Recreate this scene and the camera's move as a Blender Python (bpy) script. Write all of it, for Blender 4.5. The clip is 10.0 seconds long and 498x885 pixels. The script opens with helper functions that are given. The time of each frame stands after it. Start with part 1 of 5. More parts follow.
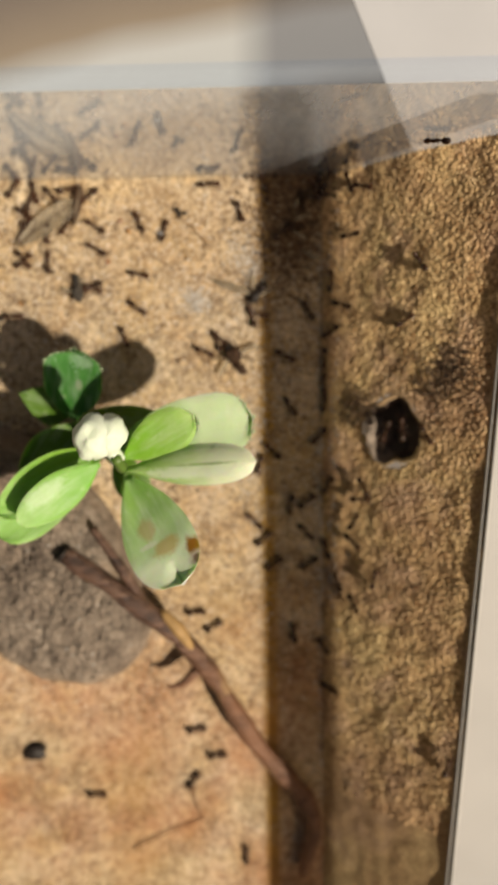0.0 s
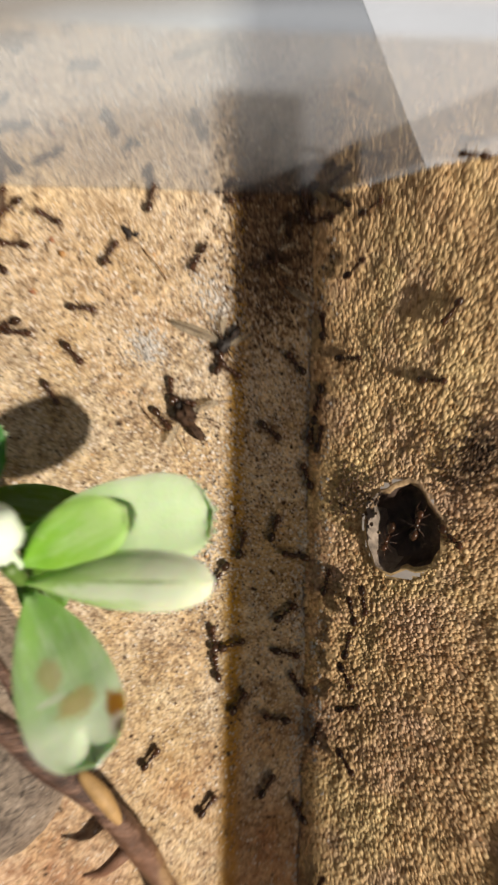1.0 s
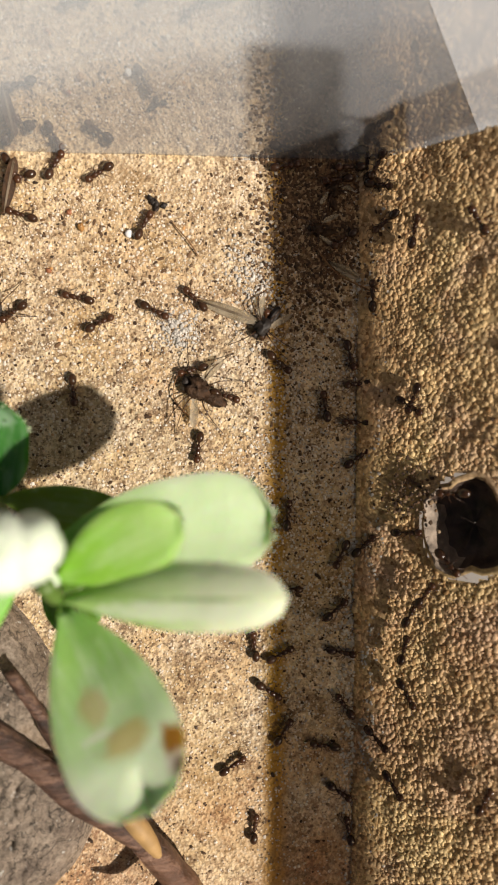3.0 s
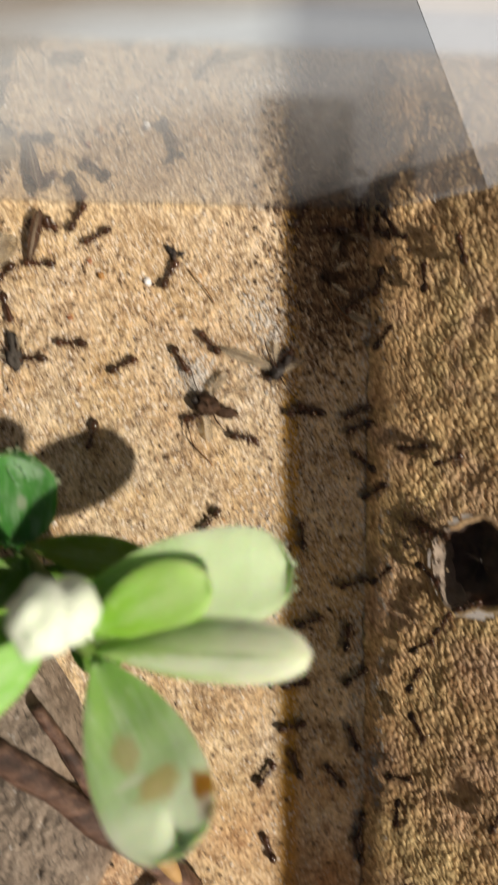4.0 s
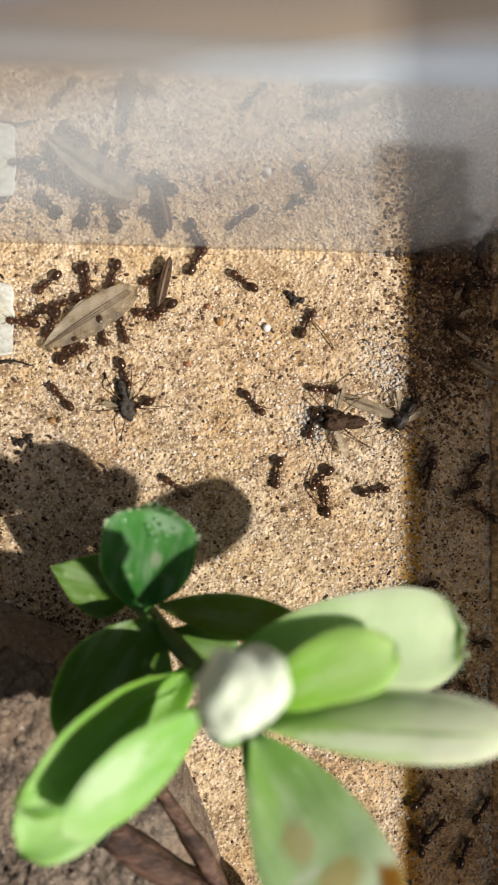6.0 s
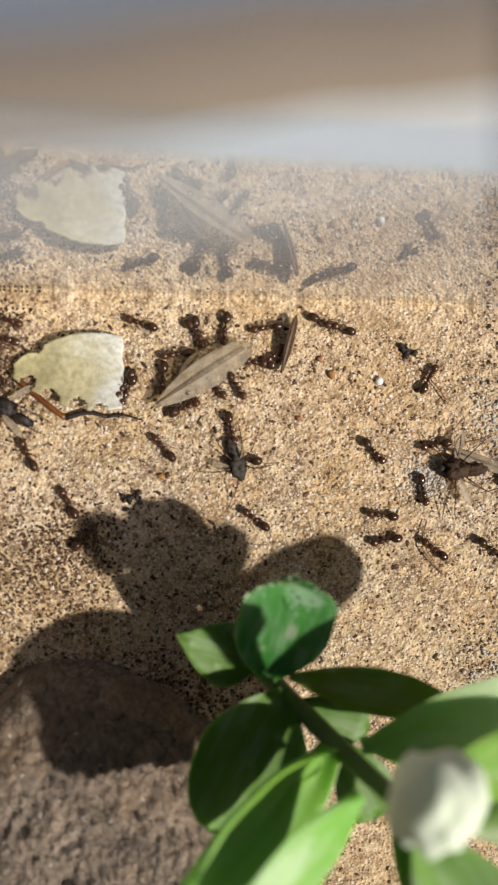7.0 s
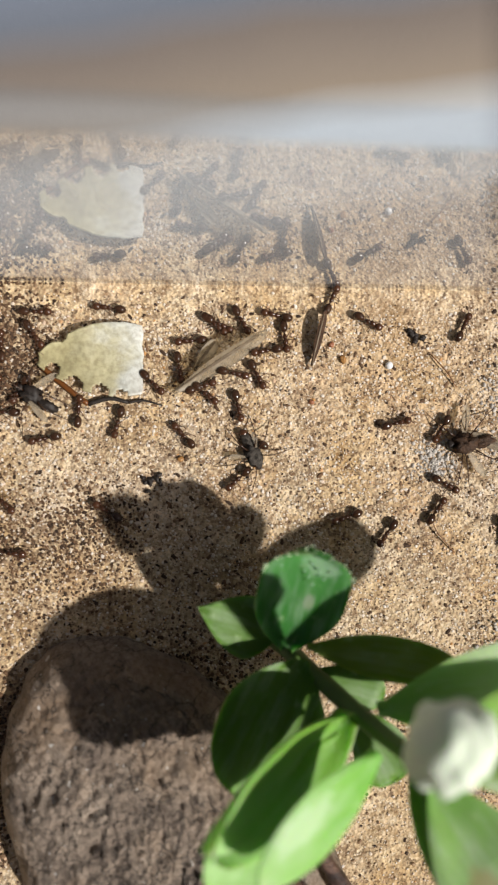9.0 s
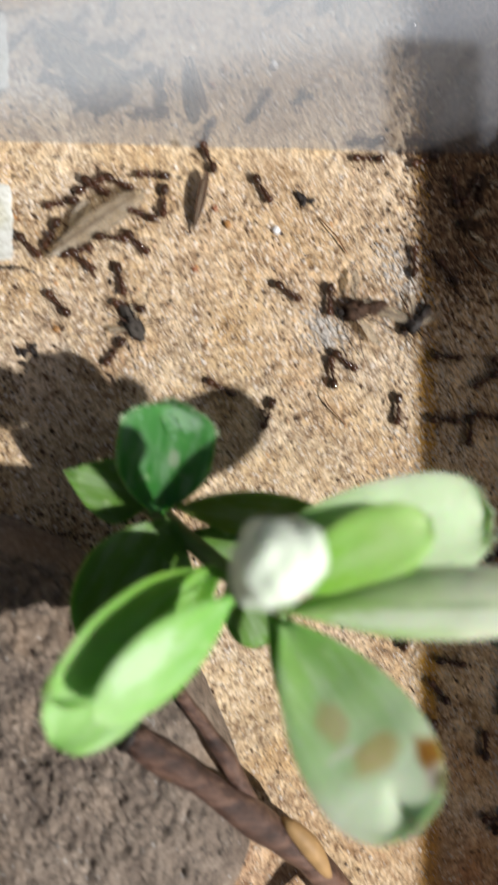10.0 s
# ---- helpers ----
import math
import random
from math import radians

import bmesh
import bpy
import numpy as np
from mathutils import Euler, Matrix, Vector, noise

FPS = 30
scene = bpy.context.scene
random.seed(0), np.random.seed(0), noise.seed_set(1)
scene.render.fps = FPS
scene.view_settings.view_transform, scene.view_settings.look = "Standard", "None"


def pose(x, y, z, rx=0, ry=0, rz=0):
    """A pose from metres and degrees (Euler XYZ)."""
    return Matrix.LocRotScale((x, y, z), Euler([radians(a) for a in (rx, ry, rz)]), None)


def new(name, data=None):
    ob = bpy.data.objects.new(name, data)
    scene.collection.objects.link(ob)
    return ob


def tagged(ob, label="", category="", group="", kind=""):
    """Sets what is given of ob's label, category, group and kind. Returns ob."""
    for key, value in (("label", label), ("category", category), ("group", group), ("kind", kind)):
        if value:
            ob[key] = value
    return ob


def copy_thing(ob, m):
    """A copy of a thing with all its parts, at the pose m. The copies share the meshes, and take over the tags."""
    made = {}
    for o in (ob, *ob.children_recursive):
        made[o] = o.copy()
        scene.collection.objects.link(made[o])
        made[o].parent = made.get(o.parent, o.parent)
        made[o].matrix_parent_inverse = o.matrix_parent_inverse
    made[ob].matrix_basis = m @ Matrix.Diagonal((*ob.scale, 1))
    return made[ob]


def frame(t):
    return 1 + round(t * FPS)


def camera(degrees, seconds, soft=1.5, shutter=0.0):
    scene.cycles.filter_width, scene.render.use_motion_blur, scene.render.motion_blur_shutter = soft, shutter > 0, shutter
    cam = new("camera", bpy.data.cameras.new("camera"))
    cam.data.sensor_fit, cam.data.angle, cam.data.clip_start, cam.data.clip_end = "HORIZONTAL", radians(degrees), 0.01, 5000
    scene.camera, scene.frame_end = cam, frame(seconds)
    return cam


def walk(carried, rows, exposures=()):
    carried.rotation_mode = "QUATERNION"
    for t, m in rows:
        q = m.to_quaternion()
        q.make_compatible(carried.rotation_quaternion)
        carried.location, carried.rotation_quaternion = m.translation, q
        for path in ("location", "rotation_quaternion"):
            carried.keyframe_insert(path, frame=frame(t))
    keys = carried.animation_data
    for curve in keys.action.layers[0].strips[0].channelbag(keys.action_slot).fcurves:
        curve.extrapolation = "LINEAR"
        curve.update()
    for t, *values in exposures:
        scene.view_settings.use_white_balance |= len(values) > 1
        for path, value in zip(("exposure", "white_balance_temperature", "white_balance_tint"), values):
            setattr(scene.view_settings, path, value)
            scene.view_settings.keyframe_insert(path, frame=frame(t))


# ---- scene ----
cam = camera(42.0, 10.0, soft=1.9, shutter=0.5)
cam.data.dof.use_dof = True
cam.data.dof.focus_distance = 0.0740
cam.data.dof.aperture_fstop = 23.0
# (seconds, x, y, z in cm, turn about x, y, z in degrees)
PATH = [
    (0.00, 1.517, -3.036, 10.836, -6.68, 0.68, -0.98),
    (0.10, 1.327, -3.416, 10.815, -4.83, -0.50, -0.70),
    (0.20, 1.345, -3.290, 10.531, -5.93, -1.16, -1.46),
    (0.30, 1.338, -2.330, 9.227, -7.56, -1.17, -1.97),
    (0.40, 1.384, -1.768, 9.552, -7.08, 0.03, -0.75),
    (0.70, 1.546, -2.168, 9.582, -4.27, -0.15, 0.03),
    (1.00, 1.577, -2.897, 8.201, -1.62, -1.81, 1.12),
    (1.50, 1.905, -3.273, 7.195, -1.04, -3.11, 0.98),
    (2.00, 1.548, -3.268, 7.412, -1.77, -3.50, 0.80),
    (2.50, 1.062, -2.784, 7.470, -3.11, -3.09, 0.60),
    (2.60, 1.009, -2.816, 7.417, -2.75, -3.10, 0.32),
    (3.80, 0.886, -2.932, 7.607, -2.32, -3.56, 0.24),
    (3.90, 0.826, -2.677, 7.681, -2.75, -3.92, 0.36),
    (4.00, 0.690, -2.335, 7.654, -3.04, -3.67, 0.18),
    (4.50, 0.223, -1.537, 7.633, -1.85, -3.93, 0.06),
    (5.00, -0.409, -1.666, 7.576, -1.58, -3.14, -0.50),
    (5.10, -0.424, -1.747, 7.576, -1.91, -2.79, -0.60),
    (5.20, -0.453, -1.969, 7.547, -1.38, -2.87, -0.49),
    (6.30, -1.073, -2.267, 7.191, 0.77, -4.87, 0.50),
    (6.50, -1.471, -1.794, 7.174, 0.42, -5.30, 0.60),
    (7.00, -2.072, -1.584, 6.951, 0.05, -5.36, 0.75),
    (7.50, -2.196, -2.172, 6.971, 0.99, -3.56, 0.40),
    (8.00, -2.201, -2.617, 7.058, 1.42, -2.85, 0.18),
    (8.50, -2.156, -2.333, 7.158, 1.48, -3.35, 0.13),
    (9.00, -2.161, -1.885, 7.209, 1.02, -4.52, 0.01),
    (9.50, -1.856, -2.043, 7.018, -0.05, -6.10, -0.34),
    (10.00, -1.026, -2.942, 7.045, -1.78, -5.68, -0.86),
]
S = 0.01  # one centimetre


def cm(x, y, z, rx=0, ry=0, rz=0):
    return pose(x * S, y * S, z * S, rx, ry, rz)


walk(cam, [(r[0], cm(*r[1:])) for r in PATH], exposures=[(0.0, -0.12, 7500, 10), (0.6, 0.08, 7000, 10), (1.5, 0.15, 6800, 10), (2.6, 0.15, 6800, 10), (4.0, 0.05, 6950, 10), (4.5, 0.12, 6450, 10), (6.5, 0.05, 6550, 10), (7.0, -0.04, 6500, 10), (8.0, 0.05, 6080, 10), (9.0, 0.0, 6250, 10), (10.0, 0.15, 5980, 10)])

# ---- world, sun ----
SUN_WAY = Vector((-0.82, 0.42, -1.0)).normalized()
world = bpy.data.worlds.new("sky")
scene.world = world
world.use_nodes = True
wn = world.node_tree
sky = wn.nodes.new("ShaderNodeTexSky")
sky.sky_type = "NISHITA"
sky.sun_disc = False
sky.air_density = 0.7
sky.dust_density = 6.0
sky.sun_elevation = math.asin(-SUN_WAY.z)
sky.sun_rotation = math.atan2(-SUN_WAY.x, -SUN_WAY.y)
wn.links.new(sky.outputs[0], wn.nodes["Background"].inputs[0])
wn.nodes["Background"].inputs[1].default_value = 0.021
sun_data = bpy.data.lights.new("sun", "SUN")
sun_data.energy = 4.8
sun_data.angle = radians(1.6)
sun_data.color = (1.0, 0.93, 0.84)
sun = new("sun", sun_data)
sun.rotation_euler = SUN_WAY.to_track_quat("-Z", "Y").to_euler()
scene.view_settings.exposure = 0.0


# ---- materials ----
class Mat:
    def __init__(self, name, rough=0.6, metal=0.0, spec=0.5):
        self.m = bpy.data.materials.new(name)
        self.m.use_nodes = True
        self.t = self.m.node_tree
        self.b = self.t.nodes["Principled BSDF"]
        self.b.inputs["Roughness"].default_value = rough
        self.b.inputs["Metallic"].default_value = metal
        self.b.inputs["Specular IOR Level"].default_value = spec
        self.co = None

    def node(self, kind, **inputs):
        n = self.t.nodes.new(kind)
        for k, v in inputs.items():
            key = k.replace("_", " ")
            if hasattr(v, "is_output"):
                self.t.links.new(v, n.inputs[key])
            else:
                n.inputs[key].default_value = v
        return n

    def coords(self):
        if not self.co:
            self.co = self.t.nodes.new("ShaderNodeTexCoord").outputs["Object"]
        return self.co

    def noise(self, scale, detail=4, rough=0.6, vec=None):
        return self.node("ShaderNodeTexNoise", Vector=vec or self.coords(), Scale=scale, Detail=detail, Roughness=rough).outputs["Fac"]

    def voronoi(self, scale, out="Color", feature="F1", vec=None):
        n = self.node("ShaderNodeTexVoronoi", Vector=vec or self.coords(), Scale=scale)
        n.feature = feature
        return n.outputs[out]

    def ramp(self, fac, stops, constant=False):
        n = self.t.nodes.new("ShaderNodeValToRGB")
        self.t.links.new(fac, n.inputs[0])
        e = n.color_ramp.elements
        n.color_ramp.interpolation = "CONSTANT" if constant else "LINEAR"
        e[0].position, e[0].color = stops[0][0], (*stops[0][1], 1)
        e[1].position, e[1].color = stops[-1][0], (*stops[-1][1], 1)
        for p, c in stops[1:-1]:
            x = e.new(p)
            x.color = (*c, 1)
        return n.outputs[0]

    def mix(self, fac, a, b, mode="MIX"):
        n = self.t.nodes.new("ShaderNodeMix")
        n.data_type, n.blend_type = "RGBA", mode
        for socket, v in ((n.inputs["Factor"], fac), (n.inputs["A"], a), (n.inputs["B"], b)):
            if hasattr(v, "is_output"):
                self.t.links.new(v, socket)
            elif isinstance(v, (tuple, list)):
                socket.default_value = (*v, 1)
            else:
                socket.default_value = v
        return [o for o in n.outputs if o.type == "RGBA"][0]

    def color(self, v):
        if hasattr(v, "is_output"):
            self.t.links.new(v, self.b.inputs["Base Color"])
        else:
            self.b.inputs["Base Color"].default_value = (*v, 1)
        return self

    def rough(self, v):
        self.t.links.new(v, self.b.inputs["Roughness"])
        return self

    def bump(self, height, strength=0.5, distance=0.0002):
        n = self.node("ShaderNodeBump", Height=height, Strength=strength, Distance=distance)
        if self.b.inputs["Normal"].links:
            self.t.links.new(self.b.inputs["Normal"].links[0].from_socket, n.inputs["Normal"])
        self.t.links.new(n.outputs[0], self.b.inputs["Normal"])
        return self

    def island(self):
        return self.t.nodes.new("ShaderNodeNewGeometry").outputs["Random Per Island"]

    def axis(self, which):
        n = self.node("ShaderNodeSeparateXYZ", Vector=self.coords())
        return n.outputs[which]

    def math(self, op, a, b=0.0):
        n = self.t.nodes.new("ShaderNodeMath")
        n.operation = op
        for i, v in enumerate((a, b)):
            if hasattr(v, "is_output"):
                self.t.links.new(v, n.inputs[i])
            else:
                n.inputs[i].default_value = v
        return n.outputs[0]


def sandstone():
    k = Mat("sandstone", 0.85, spec=0.25)
    big = k.noise(110, 5)
    c = k.ramp(big, [(0.30, (0.52, 0.37, 0.20)), (0.44, (0.66, 0.53, 0.36)), (0.56, (0.74, 0.64, 0.50)), (0.70, (0.80, 0.71, 0.62))])
    rosy = k.ramp(k.noise(38, 4, 0.6), [(0.46, (0, 0, 0)), (0.64, (1, 1, 1))])
    c = k.mix(k.math("MULTIPLY", rosy, 0.32), c, (0.70, 0.52, 0.42))
    grain = k.voronoi(3300)
    gray = k.node("ShaderNodeRGBToBW", Color=grain).outputs[0]
    c = k.mix(0.75, c, k.ramp(gray, [(0.12, (0.22, 0.16, 0.11)), (0.32, (0.70, 0.60, 0.46)), (0.6, (0.95, 0.86, 0.70)), (0.85, (1.0, 1.0, 0.96))]), "MULTIPLY")
    mid = k.ramp(k.noise(620, 6, 0.72), [(0.35, (0.34, 0.26, 0.20)), (0.48, (0.93, 0.91, 0.88)), (0.64, (1.25, 1.23, 1.17))])
    c = k.mix(0.85, c, mid, "MULTIPLY")
    # ochre fringe of light along the shadow strip's edge, painted into the slab beside the slope
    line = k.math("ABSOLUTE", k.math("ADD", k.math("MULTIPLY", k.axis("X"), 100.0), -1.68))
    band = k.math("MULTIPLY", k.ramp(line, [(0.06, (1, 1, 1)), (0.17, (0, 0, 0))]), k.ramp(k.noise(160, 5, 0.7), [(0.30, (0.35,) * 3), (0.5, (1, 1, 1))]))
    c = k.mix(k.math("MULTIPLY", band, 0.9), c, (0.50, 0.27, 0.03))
    # reddish stain along the near end, brown smears
    y = k.axis("Y")
    red = k.math("MULTIPLY", k.ramp(k.math("MULTIPLY", y, -12.0), [(0.78, (0, 0, 0)), (1.0, (1, 1, 1))]), k.ramp(k.noise(60, 4), [(0.35, (0, 0, 0)), (0.65, (1, 1, 1))]))
    c = k.mix(k.math("MULTIPLY", red, 0.55), c, (0.45, 0.17, 0.08))
    smear = k.ramp(k.noise(75, 6, 0.7), [(0.60, (0, 0, 0)), (0.72, (1, 1, 1))])
    c = k.mix(k.math("MULTIPLY", smear, 0.45), c, (0.17, 0.09, 0.035))
    dirt = k.math("MULTIPLY", k.ramp(k.noise(130, 5, 0.65), [(0.45, (0, 0, 0)), (0.62, (1, 1, 1))]), k.ramp(k.noise(1300, 5, 0.75), [(0.44, (0, 0, 0)), (0.56, (1, 1, 1))]))
    c = k.mix(k.math("MULTIPLY", dirt, 0.75), c, (0.13, 0.075, 0.045))
    specks = k.ramp(k.noise(1000, 4, 0.7), [(0.60, (0, 0, 0)), (0.68, (1, 1, 1))])
    ochre = k.ramp(k.noise(55, 4, 0.6), [(0.52, (0, 0, 0)), (0.68, (1, 1, 1))])
    c = k.mix(k.math("MULTIPLY", ochre, 0.45), c, (0.42, 0.25, 0.06))
    c = k.mix(k.math("MULTIPLY", specks, 0.75), c, (0.06, 0.035, 0.02))
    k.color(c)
    k.bump(k.voronoi(2600, "Distance"), 0.8, 0.0002)
    k.bump(k.noise(500, 4), 0.5, 0.0004)
    return k.m


def grains(name, stops, rough=0.6):
    k = Mat(name, rough, spec=0.35)
    c = k.ramp(k.island(), stops)
    c = k.mix(0.4, c, k.ramp(k.noise(2500, 3), [(0.3, (0.45, 0.4, 0.35)), (0.7, (1, 1, 1))]), "MULTIPLY")
    return k.color(c).bump(k.noise(4000, 3), 0.3, 0.00005).m


def ramp_tone(k):
    """Ochre patches, mauve-brown patches and darker damp smears of the slope."""
    c = k.ramp(k.noise(70, 4, 0.55), [(0.36, (0.50, 0.325, 0.185)), (0.50, (0.59, 0.405, 0.215)), (0.66, (0.64, 0.475, 0.245))])
    mauve = k.ramp(k.noise(130, 4), [(0.50, (0, 0, 0)), (0.66, (1, 1, 1))])
    c = k.mix(k.math("MULTIPLY", mauve, 0.6), c, (0.56, 0.38, 0.27))
    damp = k.ramp(k.noise(95, 5, 0.65), [(0.58, (0, 0, 0)), (0.72, (1, 1, 1))])
    return k.mix(k.math("MULTIPLY", damp, 0.5), c, (0.22, 0.13, 0.07))


def ramp_stone():
    k = Mat("packed_grit", 0.9, spec=0.2)
    cells = k.voronoi(2300, "Distance")
    c = k.mix(0.55, ramp_tone(k), k.ramp(cells, [(0.25, (1, 1, 1)), (0.75, (0.4, 0.32, 0.25))]), "MULTIPLY")
    return k.color(c).bump(cells, -0.7, 0.0003).bump(k.noise(400, 4), 0.4, 0.0004).m


def ramp_grains():
    k = Mat("ramp_grains", 0.75, spec=0.2)
    tint = k.ramp(k.island(), [(0.0, (0.50, 0.40, 0.32)), (0.3, (0.92, 0.88, 0.84)), (0.9, (1.2, 1.2, 1.2)), (1.0, (1.45, 1.5, 1.55))])
    c = k.mix(1.0, ramp_tone(k), tint, "MULTIPLY")
    return k.color(c).bump(k.noise(4000, 3), 0.3, 0.00005).m


def rock_grey():
    k = Mat("grey_stone", 0.5, spec=0.5)
    c = k.ramp(k.noise(170, 8, 0.7), [(0.32, (0.18, 0.135, 0.105)), (0.5, (0.37, 0.295, 0.23)), (0.68, (0.56, 0.46, 0.37))])
    fine = k.ramp(k.noise(1700, 5, 0.75), [(0.36, (0.35, 0.32, 0.3)), (0.55, (1, 1, 1)), (0.7, (1.35, 1.3, 1.25))])
    c = k.mix(0.8, c, fine, "MULTIPLY")
    ochre = k.ramp(k.noise(80, 4), [(0.5, (0, 0, 0)), (0.68, (1, 1, 1))])
    c = k.mix(k.math("MULTIPLY", ochre, 0.5), c, (0.34, 0.21, 0.11))
    warped = k.mix(0.06, k.coords(), k.node("ShaderNodeTexNoise", Vector=k.coords(), Scale=150.0, Detail=4.0).outputs["Color"], "ADD")
    crack = k.ramp(k.voronoi(75, "Distance", "DISTANCE_TO_EDGE", k.node("ShaderNodeVectorMath", Vector=warped).outputs[0]), [(0.0, (0, 0, 0)), (0.035, (1, 1, 1))])
    c = k.mix(0.7, c, crack, "MULTIPLY")
    white = k.ramp(k.noise(1300, 2), [(0.68, (0, 0, 0)), (0.72, (1, 1, 1))])
    c = k.mix(white, c, (0.66, 0.63, 0.58))
    k.color(c)
    return k.bump(crack, 0.5, 0.0005).bump(k.noise(1700, 7, 0.75), 0.9, 0.0006).bump(k.noise(420, 6, 0.7), 0.8, 0.0010).m


def leaf_green(name, young, old, tint, spots=(), gloss=0.5):
    k = Mat(name, gloss, spec=0.3)
    c = k.ramp(k.noise(180, 4), [(0.3, old), (0.7, young)])
    tip = k.ramp(k.axis("Y"), [(0.5, (0, 0, 0)), (1.0, (1, 1, 1))])
    # object y runs along the leaf in cm * 0.01: stretch it to 0..1
    along = k.math("MULTIPLY", k.axis("Y"), 75.0)
    c = k.mix(k.ramp(along, [(0.3, (0, 0, 0)), (0.8, (0.45, 0.45, 0.45)), (1.25, (1, 1, 1))]), c, tint)
    speck = k.ramp(k.noise(700, 4), [(0.62, (0, 0, 0)), (0.75, (1, 1, 1))])
    c = k.mix(k.math("MULTIPLY", speck, 0.3), c, (0.5, 0.6, 0.35))
    long = k.node("ShaderNodeMapping", Vector=k.coords(), Scale=(1, 0.16, 1)).outputs[0]
    streak = k.ramp(k.noise(900, 4, 0.6, long), [(0.45, (0, 0, 0)), (0.72, (1, 1, 1))])
    c = k.mix(k.math("MULTIPLY", streak, 0.35), c, tuple(0.35 + 0.6 * v for v in tint))
    blotch = k.ramp(k.noise(120, 3), [(0.55, (0, 0, 0)), (0.75, (1, 1, 1))])
    c = k.mix(k.math("MULTIPLY", blotch, 0.45), c, old)
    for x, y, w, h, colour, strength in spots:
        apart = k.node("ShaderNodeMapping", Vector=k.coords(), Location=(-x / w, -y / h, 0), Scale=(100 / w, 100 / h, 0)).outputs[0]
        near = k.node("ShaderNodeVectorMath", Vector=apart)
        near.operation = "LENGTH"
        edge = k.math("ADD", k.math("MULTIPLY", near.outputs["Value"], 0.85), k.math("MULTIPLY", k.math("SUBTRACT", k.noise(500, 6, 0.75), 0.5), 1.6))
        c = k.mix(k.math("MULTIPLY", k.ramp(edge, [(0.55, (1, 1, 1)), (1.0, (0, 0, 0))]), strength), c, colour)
    k.color(c)
    k.b.inputs["Subsurface Weight"].default_value = 0.35
    k.b.inputs["Subsurface Radius"].default_value = (0.3, 0.6, 0.15)
    k.b.inputs["Subsurface Scale"].default_value = 0.0025
    k.bump(k.noise(350, 3), 0.3, 0.0005).bump(k.noise(2200, 3), 0.2, 0.0001)
    glow = k.node("ShaderNodeBsdfTranslucent", Color=(*[min(1.0, 1.3 * young[0] + 0.12), min(1.0, 1.1 * young[1] + 0.10), 0.3 * young[2]], 1))
    mixed = k.t.nodes.new("ShaderNodeMixShader")
    mixed.inputs[0].default_value = 0.12
    k.t.links.new(k.b.outputs[0], mixed.inputs[1])
    k.t.links.new(glow.outputs[0], mixed.inputs[2])
    k.t.links.new(mixed.outputs[0], k.t.nodes["Material Output"].inputs["Surface"])
    return k.m


def plain(name, c, rough=0.5, spec=0.5, vary=0.3, scale=400, bump=0.2):
    k = Mat(name, rough, spec=spec)
    dark = tuple(v * (1 - vary) for v in c)
    k.color(k.ramp(k.noise(scale, 5), [(0.3, dark), (0.7, c)]))
    return k.bump(k.noise(scale * 3, 4), bump, 0.0002).m


def bark():
    k = Mat("bark", 0.42, spec=0.5)
    turned = k.node("ShaderNodeMapping", Vector=k.coords(), Rotation=(0, 0, radians(52)), Scale=(0.16, 1, 1)).outputs[0]
    fibre = k.noise(900, 6, 0.7, turned)
    c = k.ramp(fibre, [(0.35, (0.022, 0.012, 0.009)), (0.50, (0.10, 0.052, 0.036)), (0.62, (0.22, 0.125, 0.085)), (0.76, (0.36, 0.25, 0.19))])
    low = k.math("MULTIPLY", k.ramp(k.math("MULTIPLY", k.axis("Y"), -10.0), [(0.74, (0, 0, 0)), (0.86, (1, 1, 1))]), k.ramp(k.noise(140, 4), [(0.3, (0.3,) * 3), (0.6, (1, 1, 1))]))
    c = k.mix(k.math("MULTIPLY", low, 0.7), c, (0.33, 0.15, 0.075))
    peel = k.ramp(k.noise(90, 3), [(0.62, (0, 0, 0)), (0.66, (1, 1, 1))])
    c = k.mix(k.math("MULTIPLY", peel, 0.7), c, (0.42, 0.26, 0.12))
    return k.color(c).bump(fibre, 0.9, 0.0006).bump(k.noise(420, 8, 0.7), 0.7, 0.0006).m


def chitin(name, c, rough=0.2):
    k = Mat(name, rough, spec=0.4)
    k.color(k.ramp(k.noise(900, 3), [(0.35, c), (0.7, tuple(v * 2.2 for v in c))]))
    k.b.inputs["Coat Weight"].default_value = 0.25
    k.b.inputs["Coat Roughness"].default_value = 0.12
    return k.m


